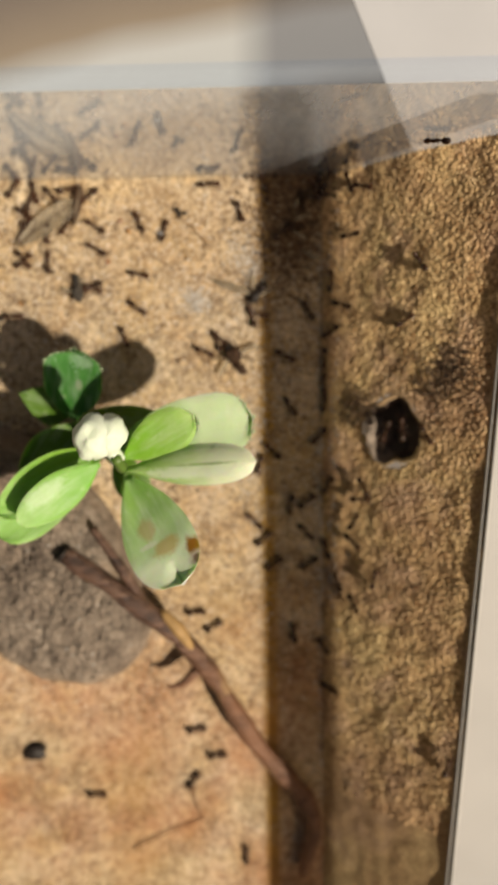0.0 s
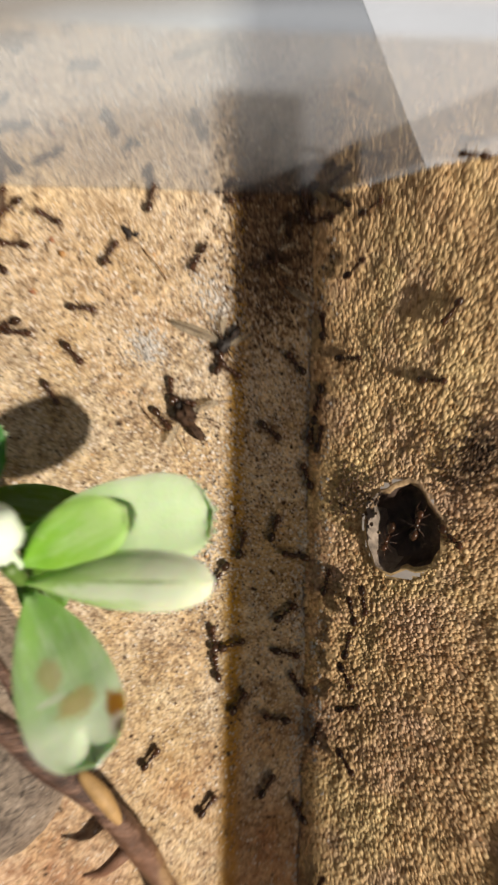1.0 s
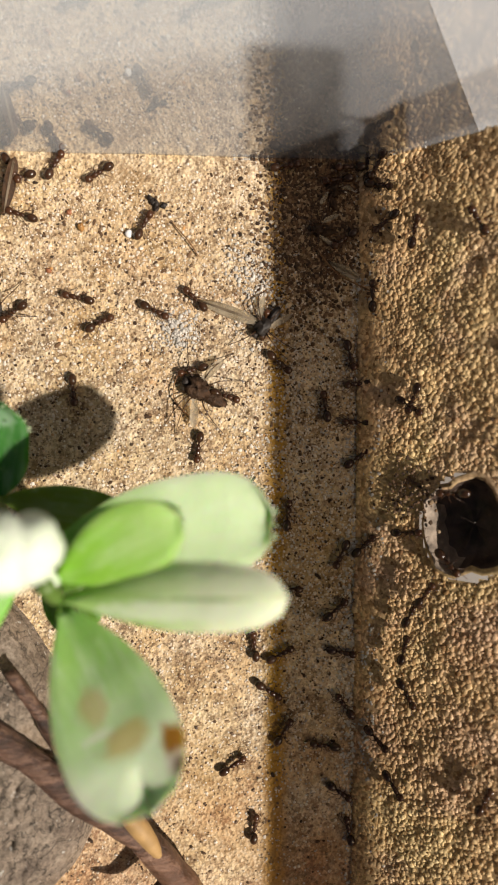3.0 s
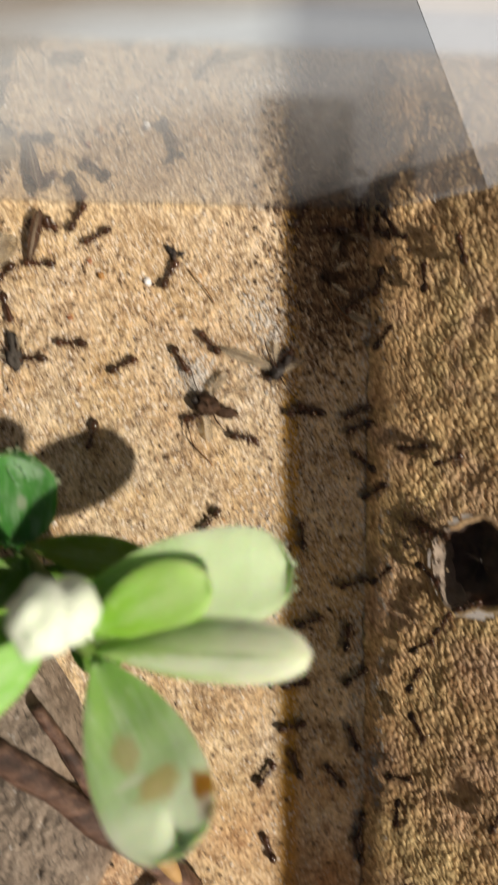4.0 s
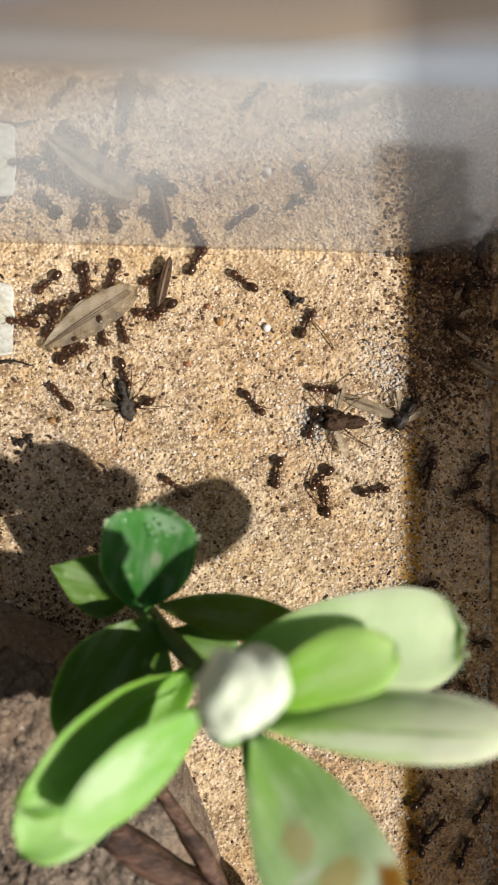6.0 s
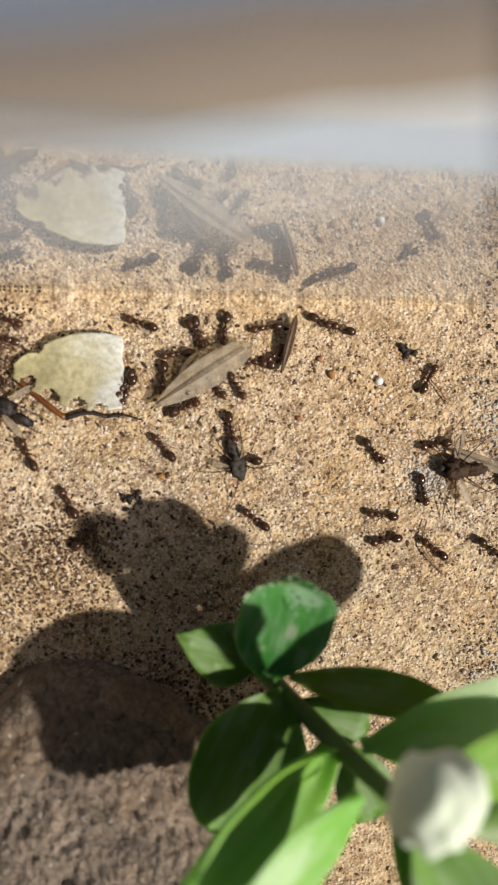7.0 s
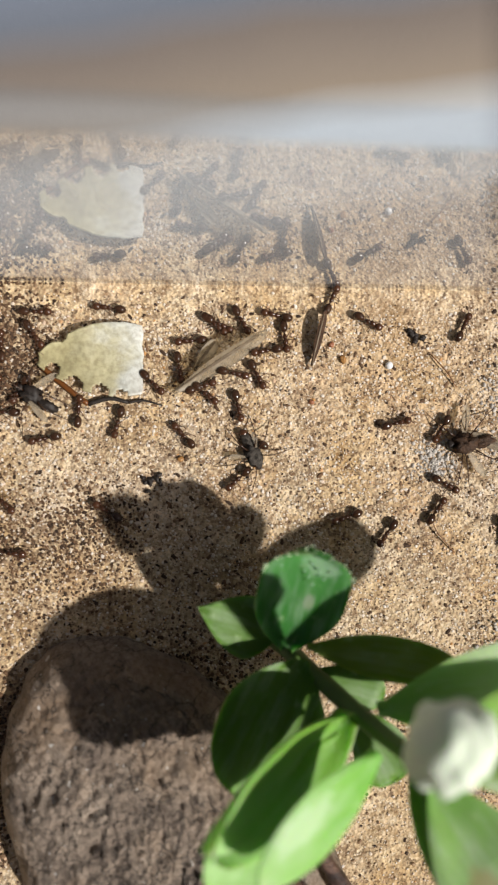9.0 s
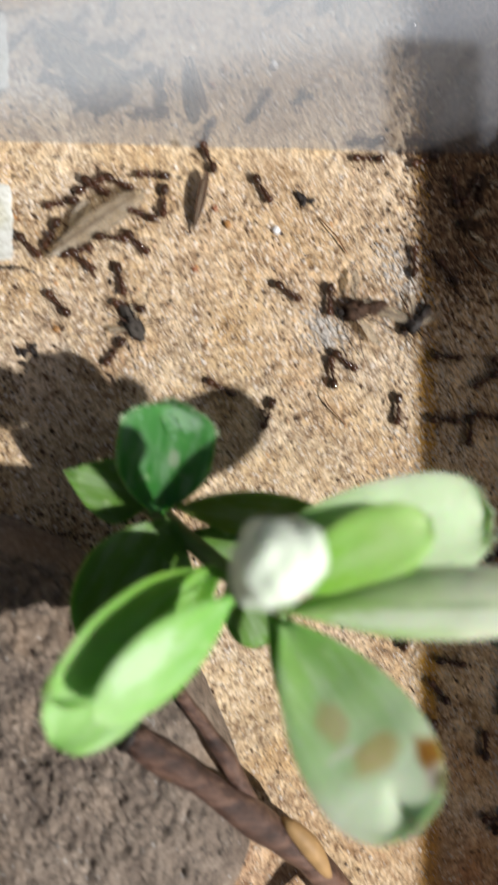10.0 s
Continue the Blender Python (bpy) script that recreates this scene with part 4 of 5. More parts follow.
make_wing("shed_wing", (0.80, -1.62), (1.45, -1.86), 0.14, "shed translucent insect wing at the shadow's edge", "wing", tilt=10)
make_wing("shed_wing", (2.25, -1.16), (2.60, -1.36), 0.10, "shed translucent insect wing in the shade", "wing", tilt=10)


def limb(parent, points, r0, r1, material=None, name="leg"):
    line = bend(points, 4)
    n = len(line) - 1
    part(name, tube(line, [r0 + (r1 - r0) * i / n for i in range(n + 1)], 6), material or M_LEG, parent)


def make_fly(x, y, turn, label, size=1.0, seed=0, wing=0.4, body=None):
    rnd = random.Random(seed)
    f = root("dead_insect", at_floor(x, y, turn), label, "dead insect")
    k = size
    part("thorax", blob(0.13 * k, 0.16 * k, 0.11 * k, 0.7, seed, 10, 14, (0, 0, 0.10 * k)), body or M_FLY, f)
    part("head", blob(0.06 * k, 0.05 * k, 0.05 * k, 0.3, seed, 7, 10, (0.03, 0.18 * k, 0.09 * k)), M_DARK, f)
    part("abdomen", blob(0.08 * k, 0.18 * k, 0.07 * k, 0.6, seed + 1, 8, 12, (-0.05, -0.24 * k, 0.08 * k)), body or M_FLY, f)
    for s in (-1, 1):
        w = part("wing", blade(wing * k, 0.105 * k, 0.004, cup=0.08, droop=0, seed=seed, nu=10, nv=6), M_WING, f)
        w.matrix_basis = cm(0.05 * s, 0.02, 0.14 * k, -4, 0, 180 + s * (40 + rnd.uniform(-25, 35)))
        for i, a in enumerate((35, 95, 150)):
            b = radians(a + rnd.uniform(-25, 25)) * s
            d = Vector((math.sin(b), math.cos(b), 0))
            e = Vector((math.sin(b + 0.5 * s), math.cos(b + 0.5 * s), 0))
            limb(f, [d * 0.1 * k + Vector((0, 0, 0.09)), d * 0.28 * k + Vector((0, 0, 0.16)), d * 0.38 * k + e * 0.12 * k + Vector((0, 0, 0.06)), d * 0.42 * k + e * 0.24 * k + Vector((0, 0, 0.01))], 0.008, 0.003)
    return f


GNAT = make_fly(-1.38, -1.78, 200, "dead grey gnat with thin legs on the sand", 0.72, 1, 0.35)
CLUMP = make_fly(1.12, -2.82, 40, "dead brown winged insect dragged by ants", 0.9, 2, 0.45, M_FLYBROWN)
make_fly(-3.95, -1.25, 70, "dead dark winged insect half eaten by ants", 0.75, 3, 0.45, M_DARK)
HUSK = make_wing("husk", (-1.30, -0.72), (-1.15, -0.10), 0.15, "curled brown insect husk standing beside the acrylic", "husk", 0.06, 50, M_FLYBROWN)
make_fly(1.50, -1.90, 150, "dead dark insect on the edge of the shadow", 0.7, 8, 0.5, M_DARK)


make_fly(2.12, -0.80, 100, "dead dark insect with pale legs in the shaded corner", 0.5, 9, 0.6, M_FLYBROWN)
make_fly(2.30, -0.35, 20, "dead dark insect in the shaded corner", 0.5, 10, 0.4, M_FLYBROWN)


def make_rust_leg():
    t = root("insect_leg", at_floor(-3.5, -1.1, 0), "long rust-brown jointed insect leg on the sand", "insect leg")
    limb(t, [(-0.35, 0.16, 0.04), (0.0, -0.13, 0.05), (0.15, -0.24, 0.04)], 0.035, 0.03, M_RUST, "femur")
    limb(t, [(0.15, -0.24, 0.04), (0.38, -0.18, 0.05), (0.58, -0.22, 0.04)], 0.03, 0.02, M_DARK, "tibia")
    limb(t, [(0.58, -0.22, 0.04), (0.75, -0.20, 0.03), (0.95, -0.25, 0.02)], 0.018, 0.008, M_DARK, "tarsus")


make_rust_leg()


def make_straw(points, label, r=0.012):
    ob = mesh_object("straw", *tube(bend(points, 4), [r] * ((len(points) - 1) * 4 + 1), 6), M_STRAW)
    tagged(ob, label, "straw")


make_straw([(0.2, -10.45, 0.03), (0.32, -10.8, 0.06), (0.42, -11.1, 0.03)], "thin bent brown straw on the stone floor")
make_straw([(0.42, -11.1, 0.03), (-0.2, -11.35, 0.05), (-0.85, -11.68, 0.03)], "thin brown straw on the stone floor")
make_straw([(0.48, -0.75, 0.03), (0.66, -0.95, 0.05), (0.78, -1.12, 0.03)], "hair-thin bent straw on the sand", 0.007)
make_straw([(0.55, -2.4, 0.03), (0.50, -2.7, 0.06), (0.75, -3.0, 0.03)], "hair-thin bent straw on the sand", 0.007)
make_straw([(2.1, -1.0, 0.03), (2.35, -1.3, 0.08), (2.75, -1.5, 0.1)], "hair-thin pale straw in the shade", 0.009)


# ---- ants ----
def ant_model():
    a = root("ant", cm(0, 0, -5), "small glossy dark brown ant", "ant", "ants of the colony")
    part("head", blob(0.047, 0.050, 0.039, 0.1, 1, 8, 10, (0, 0.140, 0.062)), M_ANT, a)
    part("thorax", joined(blob(0.031, 0.048, 0.030, 0.1, 2, 7, 10, (0, 0.058, 0.062)), blob(0.025, 0.042, 0.026, 0.1, 3, 7, 10, (0, 0.0, 0.056))), M_ANT, a, "reddish brown thorax")
    part("petiole", blob(0.013, 0.020, 0.018, 0, 4, 6, 8, (0, -0.048, 0.050)), M_ANT, a)
    part("gaster", blob(0.051, 0.073, 0.048, 0.05, 5, 9, 12, (0, -0.122, 0.060)), M_ANT_GASTER, a, "glossy dark gaster")
    for s in (-1, 1):
        for y0, dx, dy in ((0.07, 0.085, 0.085), (0.04, 0.105, 0.0), (0.015, 0.095, -0.10)):
            limb(a, [(0.018 * s, y0, 0.055), (dx * 0.5 * s, y0 + dy * 0.45, 0.080), (dx * 0.85 * s, y0 + dy * 0.85, 0.03), (dx * 1.1 * s, y0 + dy * 1.2, 0.004)], 0.0052, 0.0024, M_ANTLEG)
        limb(a, [(0.015 * s, 0.17, 0.07), (0.05 * s, 0.205, 0.085), (0.045 * s, 0.26, 0.055)], 0.004, 0.0028, M_ANTLEG, "antenna")
    return a


ANT = ant_model()
ANT.scale = (0.97, 0.97, 0.97)


def surface(x, y):
    """The height and the lean of the ground under an ant."""
    if x > WALL_X0 + 0.05:
        return (x - WALL_X0) / WALL_K + 0.035, -38.7
    dx, dy = x + 2.32, y + 6.2
    c, s = math.cos(radians(125)), math.sin(radians(125))
    r = math.hypot((dx * c + dy * s) / 2.55, (-dx * s + dy * c) / 1.42)
    return (0.80 * (1 - r ** 5.5) ** 0.5 if r < 1 else ground_height(x, y)) + 0.005, 0


def ant_pose(x, y, heading):
    z, lean = surface(x, y)
    return cm(x, y, z, 0, lean, 0) @ pose(0, 0, 0, 0, 0, heading)


def wander(t0, x, y, heading, speed, seed):
    """An ant's way through a known place at t0: half-second steps, gently turning."""
    rnd = random.Random(seed)
    rows = {t0: (x, y, heading)}
    for sign, end in ((1, 10.0), (-1, 0.0)):
        t, px, py, h = t0, x, y, heading
        while (t < end if sign > 0 else t > end):
            step = min(0.5, abs(end - t))
            turn = rnd.gauss(0, 16 if speed < 0.1 else 24)
            nx, ny = px - math.sin(radians(h)) * speed * step * sign, py + math.cos(radians(h)) * speed * step * sign
            if ny > -0.12 or nx > 4.45 or nx < -10 or ny < -13:
                h += 50
                nx, ny = px, py
            px, py, h, t = nx, ny, h + turn, t + sign * step
            rows[round(t, 3)] = (px, py, h)
    return [(t, ant_pose(*rows[t])) for t in sorted(rows)]
# (seconds, x, y, heading, speed): where each ant is at that moment
ANTS = [
    (8.0, -3.94, -0.34, -98, 0.02),
    (8.0, -3.96, -0.56, -128, 0.04),
    (8.0, -4.27, -0.74, 6, 0.02),
    (8.0, -2.85, -1.3, 143, 0.3),
    (8.0, -2.22, -0.64, 73, 0.02),
    (8.0, -2.36, -0.92, 138, 0.02),
    (8.0, -2.15, -1.15, -65, 0.02),
    (8.0, -4.22, -1.43, 98, 0.03),
    (8.0, -4.36, -0.9, -151, 0.04),
    (8.0, -4.27, -2.38, -126, 0.02),
    (8.0, -3.13, -2.54, 3, 0.04),
    (8.0, -4.22, -2.93, -112, 0.05),
    (8.0, -1.99, -0.43, -147, 0.02),
    (8.0, -4.06, -1.14, 160, 0.05),
    (8.0, -4.41, -0.57, 69, 0.02),
    (8.0, -1.27, -0.34, 88, 0.02),
    (8.0, -0.65, -0.27, -29, 0.3),
    (8.0, -1.2, -0.56, -94, 0.02),
    (8.0, -1.36, -0.73, 98, 0.04),
    (8.0, -1.96, -0.43, -131, 0.03),
    (8.0, -1.69, -0.38, -153, 0.02),
    (8.0, -1.54, -0.98, -116, 0.04),
    (8.0, -1.79, -0.98, -134, 0.02),
    (8.0, -2.1, -1.21, -99, 0.02),
    (8.0, 0.64, -0.86, -136, 0.02),
    (8.0, 0.02, -1.56, -38, 0.05),
    (8.0, -1.5, -1.75, 59, 0.05),
    (8.0, -1.69, -2.13, 142, 0.04),
    (2.2, -0.82, -0.14, -98, 0.05),
    (2.2, -0.13, -0.1, -92, 0.05),
    (2.2, 0.09, -0.78, -29, 0.03),
    (2.2, 0.76, -1.61, -18, 0.03),
    (2.2, 0.82, -2.36, 9, 0.05),
    (2.2, 0.82, -2.97, -140, 0.05),
    (2.2, 1.61, -2.23, -138, 0.05),
    (2.2, 1.05, -2.65, -142, 0.05),
    (2.2, 1.49, -1.97, -17, 0.12),
    (2.2, 2.68, -0.1, -105, 0.12),
    (2.2, 2.77, -0.33, -98, 0.05),
    (2.2, 2.49, -0.1, 10, 0.05),
    (2.2, 3.01, -0.69, -49, 0.05),
    (2.2, 3.12, -0.95, -35, 0.05),
    (2.2, 2.88, -2.81, -76, 0.3),
    (2.2, 2.42, -0.75, 7, 0.12),
    (2.2, 2.54, -2.08, -116, 0.03),
    (2.2, 3.13, -2.62, -170, 0.12),
    (2.2, 2.71, -2.53, 4, 0.3),
    (2.2, 4.11, -2.38, 171, 0.05),
    (2.2, 2.28, -3.11, -25, 0.05),
    (2.2, 2.8, -0.1, 40, 0.12),
    (2.2, 2.49, -0.22, 98, 0.03),
    (2.2, 3.01, -4.19, -85, 0.12),
    (2.2, 2.63, -4.46, -3, 0.12),
    (2.2, 2.41, -4.56, -169, 0.03),
    (2.2, 2.52, -3.44, -130, 0.12),
    (2.2, 2.76, -6.53, -162, 0.03),
    (2.2, 2.34, -7.2, 0, 0.12),
    (2.2, 1.5, -6.03, -90, 0.12),
    (2.2, 3.74, -6.97, 20, 0.12),
    (2.2, 1.71, -4.89, -109, 0.3),
    (2.2, 3.41, -4.38, -143, 0.12),
    (2.2, 3.68, -3.7, 34, 0.05),
    (0.2, 0.46, -7.23, -85, 0.3),
    (0.2, 0.71, -7.49, -38, 0.3),
    (0.2, 0.36, -9.39, -64, 0.05),
    (0.2, 0.72, -9.88, -87, 0.03),
    (0.2, 0.28, -10.34, -2, 0.12),
    (0.2, -1.46, -10.62, -79, 0.03),
    (0.2, -1.97, -8.39, -110, 0.12),
    (0.2, 1.19, -11.75, 8, 0.3),
    (0.2, 2.72, -8.6, -103, 0.03),
    (0.2, 2.71, -5.01, 3, 0.3),
    (0.2, 1.77, -6.38, -32, 0.12),
    (0.2, 2.65, -6.14, 20, 0.3),
    (0.2, 2.37, -6.39, 143, 0.03),
    (0.2, 2.06, -5.37, 171, 0.3),
    (0.2, 2.33, -5.85, -102, 0.03),
    (0.2, 4.38, -9.22, 9, 0.05),
    (0.2, 1.6, -5.95, -64, 0.05),
    (0.2, 2.08, -3.73, -166, 0.03),
    (0.2, 2.54, -4.21, 146, 0.05),
    (5.0, -0.23, -1.81, -162, 0.3),
    (5.0, -2.06, -1.81, -108, 0.12),
    (1.0, 2.76, -1.66, 1, 0.03),
    (1.0, 3.04, -2.07, -93, 0.03),
    (1.0, 2.63, -2.94, 166, 0.03),
    (1.0, 2.18, -4.20, 37, 0.03),
    (1.0, 1.77, -4.42, -14, 0.03),
    (1.0, 3.14, -5.13, 32, 0.03),
    (1.0, 3.10, -5.56, -13, 0.03),
    (1.0, 3.09, -5.94, -147, 0.03),
    (1.0, 3.12, -6.32, -70, 0.03),
    (1.0, 2.26, -6.63, -18, 0.03),
    (1.0, 2.78, -6.77, -20, 0.03),
    (1.0, 3.11, -6.99, -140, 0.03),
    (1.0, 2.58, -7.85, 29, 0.03),
    (1.0, 1.51, -4.79, 148, 0.03),
    (1.0, 1.44, -5.62, 6, 0.03),
    (1.0, 1.67, -5.69, -69, 0.03),
    (1.0, 1.40, -7.77, 34, 0.03),
    (1.0, 3.24, -0.31, -65, 0.03),
    (1.0, 2.00, -0.89, -72, 0.03),
    (1.0, 3.49, -4.17, 160, 0.03),
    (1.0, 3.76, -4.00, -16, 0.03),
    (0.6, 1.67, -0.07, -80, 0.03),
    (0.6, 2.72, 0.05, -85, 0.03),
    (0.6, 2.37, -2.13, 40, 0.03),
    (0.6, 2.04, -2.92, -140, 0.03),
    (0.6, 2.60, -3.57, 20, 0.03),
    (0.6, 2.74, -2.56, 165, 0.03),
    (0.6, 1.93, -3.83, 5, 0.03),
    (0.6, 2.47, -4.54, 80, 0.03),
    (0.6, 2.34, -5.30, -50, 0.03),
    (0.6, 2.81, -5.05, 15, 0.03),
    (0.6, 1.48, -5.98, 10, 0.03),
    (0.6, 2.53, -6.17, 35, 0.03),
    (0.6, 2.85, -6.65, 10, 0.03),
    (0.6, 3.20, -5.19, -60, 0.03),
    (0.6, 3.46, -6.48, -85, 0.03),
    (0.6, 2.09, -7.61, 0, 0.03),
    (0.6, 2.84, -8.70, -10, 0.03),
    (0.6, 3.78, -2.36, -20, 0.03),
    (0.6, 3.94, -1.54, 50, 0.03),
    (0.6, 2.17, -5.54, -45, 0.03),
    (0.6, 0.81, -0.13, -88, 0.03),
    (0.6, 1.30, -0.57, -140, 0.03),
    (4.2, 1.79, -0.07, 90, 0.03),
    (4.2, 2.14, -0.27, 85, 0.03),
    (4.2, 2.68, -0.86, -80, 0.03),
    (4.2, 2.44, -1.12, 70, 0.03),
    (4.2, 2.77, -1.49, -60, 0.03),
    (4.2, 1.81, -2.40, 30, 0.03),
    (4.2, 2.46, -2.40, 0, 0.03),
    (4.2, 1.82, -3.82, 20, 0.03),
    (4.2, 2.45, -4.42, 10, 0.03),
    (4.2, 2.38, -5.08, 60, 0.03),
    (4.2, 2.49, -5.57, 0, 0.03),
    (4.2, 2.26, -6.83, -40, 0.03),
    (4.2, 2.47, -6.35, 10, 0.03),
    (4.2, 1.77, -6.67, 70, 0.03),
    (4.2, 2.99, -6.70, 50, 0.03),
    (4.2, 2.96, -7.13, 85, 0.03),
    (4.2, 2.58, -7.49, 80, 0.03),
    (4.2, 3.24, -3.73, 75, 0.03),
    (4.2, 1.73, -6.18, 45, 0.03),
    (4.2, 3.44, -0.57, 0, 0.03),
    (9.8, 1.67, 0.11, 60, 0.03),
    (9.8, 2.00, -0.45, 20, 0.03),
    (9.8, 1.93, -1.33, -30, 0.03),
    (9.8, 1.02, 0.06, 70, 0.03),
]
# ants followed step by step: (seconds, x, y)
TRAILS = [
    [(6.3, -2.42, -0.45), (6.5, -2.41, -0.43), (7.0, -2.58, -0.33), (7.5, -2.82, -0.3), (8.0, -2.87, -0.32), (8.5, -3.04, -0.3), (9.0, -3.13, -0.29), (9.5, -3.15, -0.32), (9.9, -2.98, -0.55)],
    [(6.3, -2.69, -0.88), (6.5, -2.69, -0.88), (7.0, -2.74, -0.97), (7.5, -2.77, -1.02), (8.0, -2.77, -1.03), (8.5, -2.7, -1.05), (9.0, -2.66, -1.1), (9.5, -2.65, -1.13), (10.0, -2.6, -1.08)],
    [(6.3, -2.29, -1.66), (6.5, -2.3, -1.65), (7.0, -2.33, -1.64), (7.5, -2.33, -1.67), (8.0, -2.32, -1.69), (8.5, -2.32, -1.7), (9.0, -2.32, -1.68), (9.5, -2.32, -1.67), (10.0, -2.32, -1.68)],
    [(6.3, -1.56, -1.46), (6.5, -1.57, -1.47), (7.0, -1.62, -1.42), (7.5, -1.65, -1.4), (8.0, -1.7, -1.4), (8.5, -1.72, -1.37), (9.0, -1.72, -1.35), (9.5, -1.73, -1.36), (10.0, -1.67, -1.42)],
    [(6.3, 0.58, -2.61), (6.5, 0.52, -2.59), (7.0, 0.04, -2.34), (7.5, -0.42, -2.47), (8.0, -0.57, -2.56), (8.5, -0.56, -2.55), (8.8, -0.49, -2.57)],
    [(6.3, -0.79, -0.15), (6.5, -0.79, -0.15), (7.0, -0.63, -0.25), (7.5, -0.51, -0.25), (8.0, -0.44, -0.29), (8.5, -0.33, -0.35), (9.0, -0.25, -0.39)],
    [(6.7, -3.64, -1.99), (7.0, -3.72, -1.73), (7.5, -3.77, -1.73), (8.0, -3.79, -1.7), (8.5, -3.79, -1.71), (9.0, -3.81, -1.72), (9.3, -3.79, -1.84)],
    [(8.2, -3.35, -2.09), (8.5, -3.47, -1.65), (9.0, -3.45, -1.42), (9.5, -3.45, -1.41), (9.6, -3.38, -1.46)],
    [(2.0, -0.15, -1.5), (2.5, 0.06, -1.57), (2.7, 0.24, -1.7)],
    [(1.8, -0.61, -1.66), (2.0, -0.5, -1.64), (2.5, -0.48, -1.6), (2.7, -0.48, -1.61)],
    [(1.3, 4.07, -1.68), (1.5, 4.05, -1.81), (2.0, 3.85, -1.44), (2.5, 3.71, -1.08), (2.7, 3.71, -1.0)],
    [(0.4, 4.09, -4.11), (0.5, 4.07, -4.01), (1.0, 4.06, -4.08), (1.5, 4.02, -4.1), (2.0, 4.06, -4.1), (2.3, 4.08, -4.07)],
    [(0.4, 3.24, -5.04), (0.5, 3.22, -4.94), (1.0, 3.26, -4.97), (1.5, 3.25, -5.01), (2.0, 3.28, -5.04), (2.5, 3.27, -4.82), (2.7, 3.27, -4.87)],
    [(4.0, -1.17, -0.26), (4.5, -0.83, -0.34), (5.0, -0.06, -0.42)],
    [(4.0, -0.86, -1.6), (4.5, -0.72, -1.63), (5.0, -0.14, -2.08), (5.2, 0.09, -2.42)],
    [(3.8, -0.79, -0.17), (4.0, -0.78, -0.18), (4.5, -0.79, -0.13), (5.0, -0.77, -0.13), (5.2, -0.75, -0.18)],
    [(4.2, 0.72, -3.7), (4.5, 0.74, -3.35), (5.0, 0.68, -2.94)],
    [(4.0, -0.56, -0.38), (4.5, -0.74, -0.48), (5.0, -1.1, -0.66), (5.2, -1.12, -0.78)],
    [(3.8, -0.62, -2.66), (4.0, -0.64, -2.65), (4.5, -0.63, -2.63), (5.0, -0.92, -2.75), (5.2, -0.71, -2.87)],
    [(5.0, 0.45, -2.47), (5.2, 0.74, -2.43)],
    [(3.8, 2.17, -2.48), (4.0, 1.92, -2.35), (4.5, 1.91, -2.39), (5.0, 1.85, -2.46), (5.2, 1.88, -2.43)],
    [(0.5, -1.09, -1.72), (1.0, -1.05, -1.82)],
    [(0.4, -0.4, -2.07), (0.5, -0.41, -1.98), (1.0, -0.36, -2.06), (1.5, -0.41, -1.93), (2.0, -0.37, -1.92)],
    [(0.4, -0.36, -0.64), (0.5, -0.41, -0.49), (1.0, -0.69, -0.38), (1.2, -0.84, -0.28)],
]


def chains():
    """Joins sightings of one and the same ant, told by short ways between them, into whole tracks."""
    segments = [[(a[0], a[1], min(a[2], -0.10), a[3])] for a in ANTS] + [[(t, x, y, None) for t, x, y in trail] for trail in TRAILS]
    speeds = [a[4] for a in ANTS] + [0.12] * len(TRAILS)
    pairs = []
    for i, a in enumerate(segments):
        for j, b in enumerate(segments):
            wait, far = b[0][0] - a[-1][0], math.hypot(b[0][1] - a[-1][1], b[0][2] - a[-1][2])
            same_side = (a[-1][1] > WALL_X0) == (b[0][1] > WALL_X0)
            if wait > 0.25 and same_side and far < min(1.7, 0.25 + 0.7 * wait):
                pairs.append((far + 0.12 * wait, i, j))
    after, before = {}, {}
    for _, i, j in sorted(pairs):
        if i not in after and j not in before:
            after[i], before[j] = j, i
    out = []
    for i in range(len(segments)):
        if i not in before:
            line, pace = list(segments[i]), speeds[i]
            while i in after:
                i = after[i]
                line, pace = line + segments[i], speeds[i]
            out.append((line, speeds[i] if len(line) == 1 else min(pace, 0.12)))
    return out


def chain_rows(line):
    """Steps of under half a second along a track; an ant faces the way it goes, or as told where it stands."""
    steps = []
    for i, (t, x, y, h) in enumerate(line):
        if steps:
            t0, x0, y0, _ = steps[-1]
            n = max(1, math.ceil((t - t0) / 0.5))
            for k in range(1, n):
                steps.append((t0 + (t - t0) * k / n, x0 + (x - x0) * k / n, y0 + (y - y0) * k / n, None))
        steps.append((t, x, y, h))
    out = []
    for i, (t, x, y, h) in enumerate(steps):
        a, b = steps[max(i - 1, 0)], steps[min(i + 1, len(steps) - 1)]
        dx, dy = b[1] - a[1], b[2] - a[2]
        if h is None:
            if math.hypot(dx, dy) > 0.12:
                h = math.degrees(math.atan2(-dx, dy))
            else:
                h = out[-1][3] if out else 37.0 * len(line) + 90 * x
        if out:
            h = out[-1][3] + max(-75, min(75, (h - out[-1][3] + 180) % 360 - 180))
        out.append((round(t, 3), x, y, h))
    return out


CHAINS = chains()
FLOCK = [copy_thing(ANT, ant_pose(line[0][1], line[0][2], 0)) for line, _ in CHAINS]


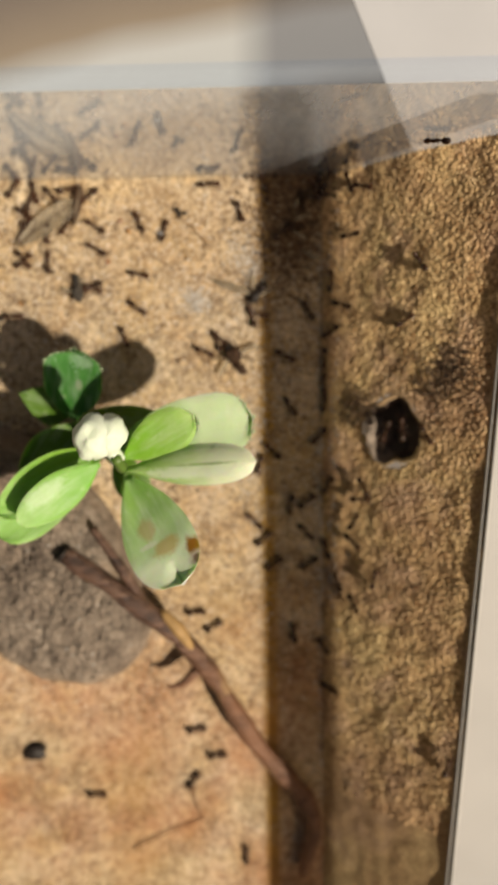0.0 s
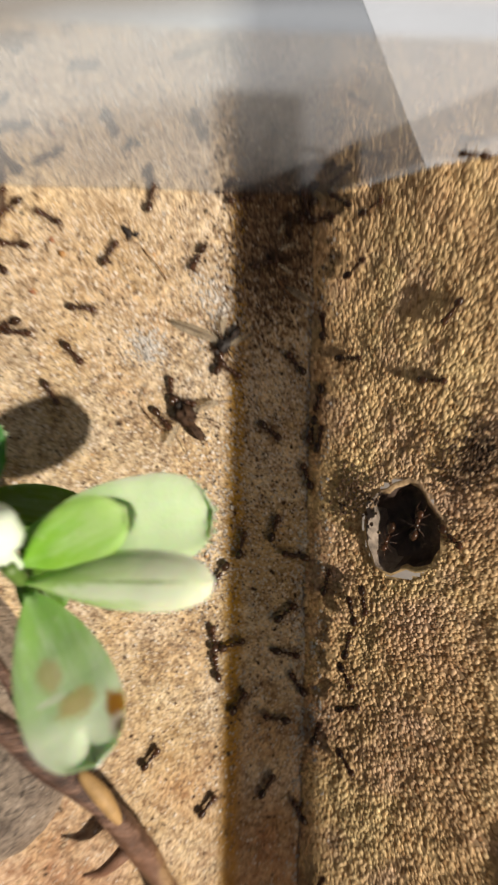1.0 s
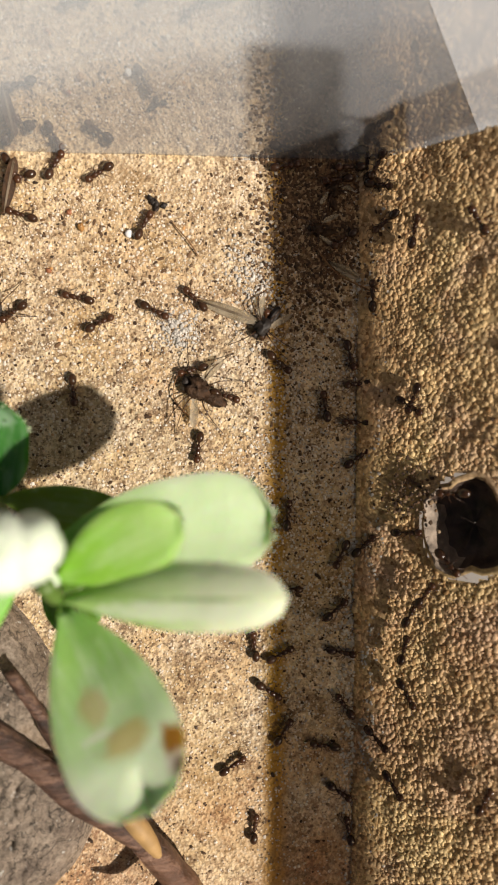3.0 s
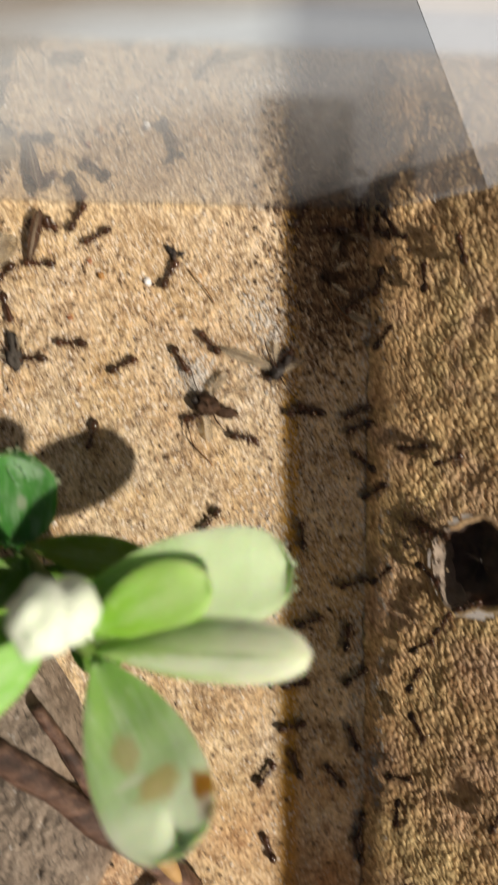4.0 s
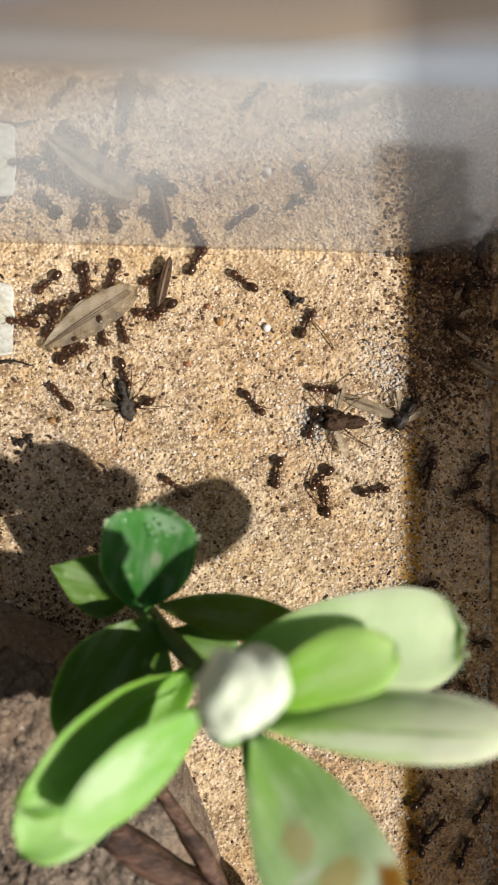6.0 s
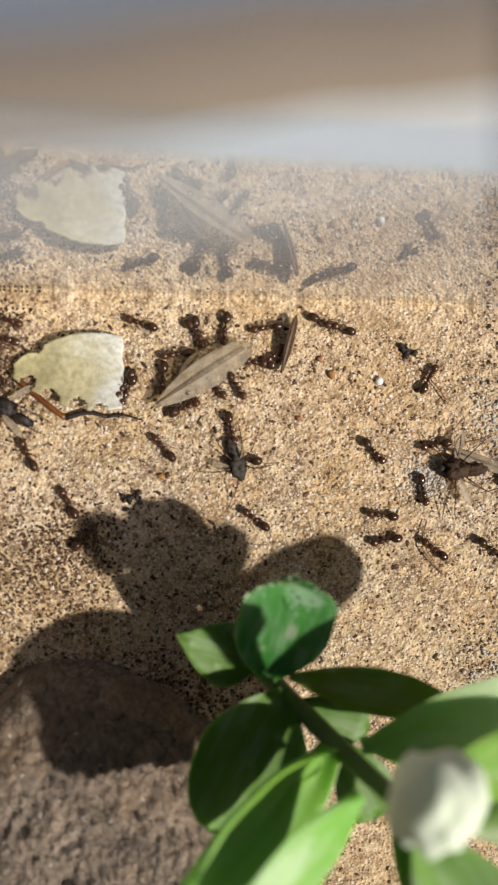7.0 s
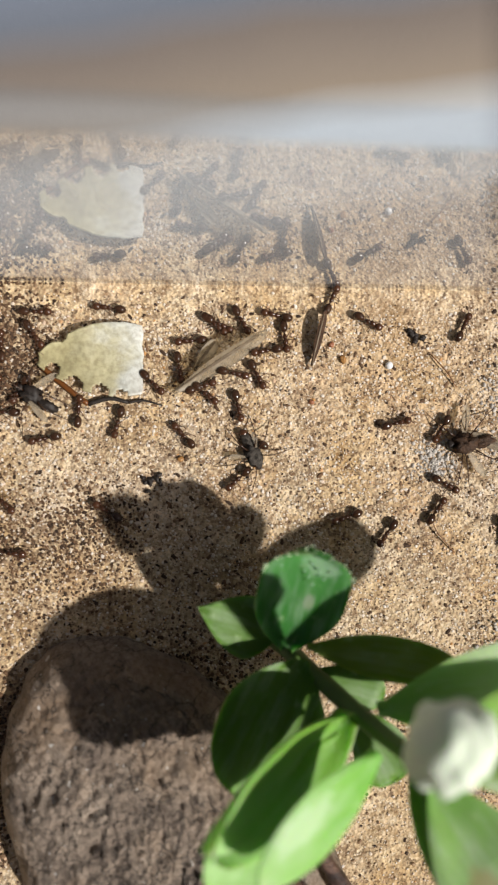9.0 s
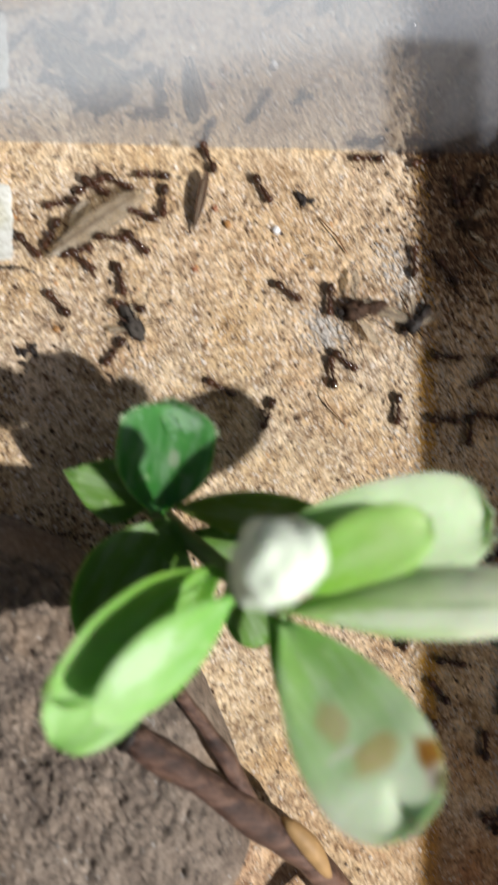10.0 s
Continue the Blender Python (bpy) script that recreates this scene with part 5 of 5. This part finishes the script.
def debris(name, cx, cy, rx, ry, n, seed, material, label, category, size=(0.012, 0.035)):
    rnd = np.random.RandomState(seed)
    places, sizes = [], []
    for _ in range(n):
        x, y = cx + rnd.normal() * rx, min(-0.02, cy + rnd.normal() * ry)
        z = ground_height(x, y) if x < WALL_X0 else (x - WALL_X0) / WALL_K + 0.03
        places.append((x, y, z))
        sizes.append(rnd.uniform(*size))
    scatter(name, places, sizes, seed, material, label, category, smooth=False)


debris("soil_crumbs", 2.12, -0.62, 0.27, 0.52, 6200, 21, M_SOIL, "dark soil crumbs heaped in the shaded corner", "soil", (0.008, 0.028))
debris("soil_crumbs", 1.50, -1.75, 0.10, 0.35, 260, 22, M_SOIL, "dark crumbs along the edge of the shadow", "soil", (0.006, 0.02))
debris("soil_crumbs", 4.25, -3.15, 0.18, 0.20, 520, 23, M_SOIL, "dark soil smeared above the burrow", "soil", (0.01, 0.025))
debris("soil_crumbs", 3.12, -3.72, 0.13, 0.16, 200, 24, M_SOIL, "dark soil spilled beside the burrow", "soil", (0.01, 0.025))
debris("soil_crumbs", -3.25, -2.62, 0.22, 0.20, 420, 25, M_SOIL, "dark crumbs strewn on the sand", "soil", (0.008, 0.022))
debris("pale_crumbs", 2.62, -5.0, 0.09, 2.4, 1600, 26, M_CRUMB, "whitish crumbs along the foot of the slope", "crumbs", (0.008, 0.022))
debris("pale_crumbs", 2.0, -3.5, 0.35, 2.2, 2600, 27, M_CRUMB, "whitish crumbs strewn in the shaded strip", "crumbs", (0.006, 0.016))
debris("soil_crumbs", 2.0, -2.6, 0.35, 1.8, 1500, 28, M_SOIL, "dark crumbs strewn in the shaded strip", "soil", (0.006, 0.016))
debris("soil_crumbs", -4.25, -0.80, 0.26, 0.36, 2600, 29, M_SOIL, "dark soil crumbs heaped against the acrylic", "soil", (0.006, 0.024))
debris("soil_crumbs", -3.55, -3.0, 0.40, 0.38, 1500, 33, M_SOIL, "dark soil crumbs strewn over the sand near the stone", "soil", (0.005, 0.02))
debris("soil_crumbs", -4.2, -2.75, 0.22, 0.28, 520, 30, M_SOIL, "dark crumbs strewn on the sand", "soil", (0.006, 0.02))

debris("soil_crumbs", -4.20, -5.2, 0.14, 0.55, 900, 31, M_SOIL, "dark soil crumbs gathered along the stone's foot", "soil", (0.008, 0.026))
debris("soil_crumbs", -2.2, -4.3, 0.5, 0.25, 700, 32, M_SOIL, "dark soil crumbs gathered under the plant", "soil", (0.006, 0.024))


def dark_specks():
    """Dark grains strewn in uneven drifts over the slab."""
    rnd = np.random.RandomState(41)
    places, sizes = [], []
    while len(places) < 4200:
        x, y = rnd.uniform(-5.2, 2.6), -abs(rnd.triangular(0, 0.6, 10.0))
        drift = 0.30 + 0.9 * noise.noise(Vector((x * 2.3, y * 2.3, 11))) + (0.25 if x < -1.5 else 0.0)
        if rnd.uniform(0, 1) < drift:
            places.append((x, y, ground_height(x, y)))
            sizes.append(0.005 + 0.017 * rnd.uniform(0, 1) ** 2.2)
    scatter("dark_specks", places, sizes, 42, M_SOIL, "dark brown grains strewn over the sandstone floor", "grit", smooth=False, stretch=2.6)


dark_specks()
loose_sand()
ramp_grit()


def motions():
    for i, (ob, (line, pace)) in enumerate(zip(FLOCK, CHAINS)):
        rows = chain_rows(line)
        (t0, x0, y0, h0), (t1, x1, y1, h1) = rows[0], rows[-1]
        first = [r for r in wander(t0, x0, y0, h0, pace, 300 + i) if r[0] < t0 - 0.02]
        last = [r for r in wander(t1, x1, y1, h1, pace, 400 + i) if r[0] > t1 + 0.02]
        walk(ob, first + [(t, ant_pose(x, y, h)) for t, x, y, h in rows] + last)
    # the spare ant climbs the acrylic
    walk(ANT, [(t, cm(x, -0.02, z, 90, 0, 0) @ pose(0, 0, 0, 0, 0, h)) for t, x, z, h in ((0.0, 3.98, 1.72, 85), (1.0, 4.06, 1.52, 80), (2.0, 4.2, 1.40, 85), (4.0, 3.7, 1.25, 30), (10.0, 3.9, 1.8, 60))])
    walk(CLUMP, [(t, at_floor(x, y, h)) for t, x, y, h in ((0.0, 1.15, -2.85, 40), (0.6, 1.10, -2.82, 42), (2.6, 0.82, -2.70, 65), (4.0, 0.70, -2.30, 80), (5.0, 0.65, -2.06, 90), (6.8, 0.85, -1.84, 100), (10.0, 0.85, -1.75, 110))])
    walk(GNAT, [(t, at_floor(x, y, h)) for t, x, y, h in ((0.0, -1.38, -1.78, 200), (5.0, -1.52, -1.76, 205), (8.0, -1.55, -1.86, 215), (10.0, -1.53, -1.93, 222))])
    base = BIG_WING.matrix_basis.copy()
    walk(BIG_WING, [(t, Matrix.Translation((dx * S, dy * S, dz * S)) @ base @ pose(0, 0, 0, 0, r, 0)) for t, dx, dy, dz, r in ((0.0, 0.1, 0.1, 0, 0), (5.0, 0.0, 0.0, 0, 0), (6.4, 0.0, -0.04, 0, 12), (7.2, 0.0, -0.06, 0.06, 40), (8.0, 0.0, -0.06, 0.06, 62), (10.0, 0.02, -0.06, 0.06, 66))])
    stand = HUSK.matrix_basis.copy()
    walk(HUSK, [(t, Matrix.Translation((dx * S, dy * S, 0)) @ stand) for t, dx, dy in ((0.0, -0.1, 0.0), (5.0, 0.0, 0.0), (7.0, 0.20, -0.1), (8.0, 0.36, -0.16), (10.0, 0.40, -0.18))])



motions()
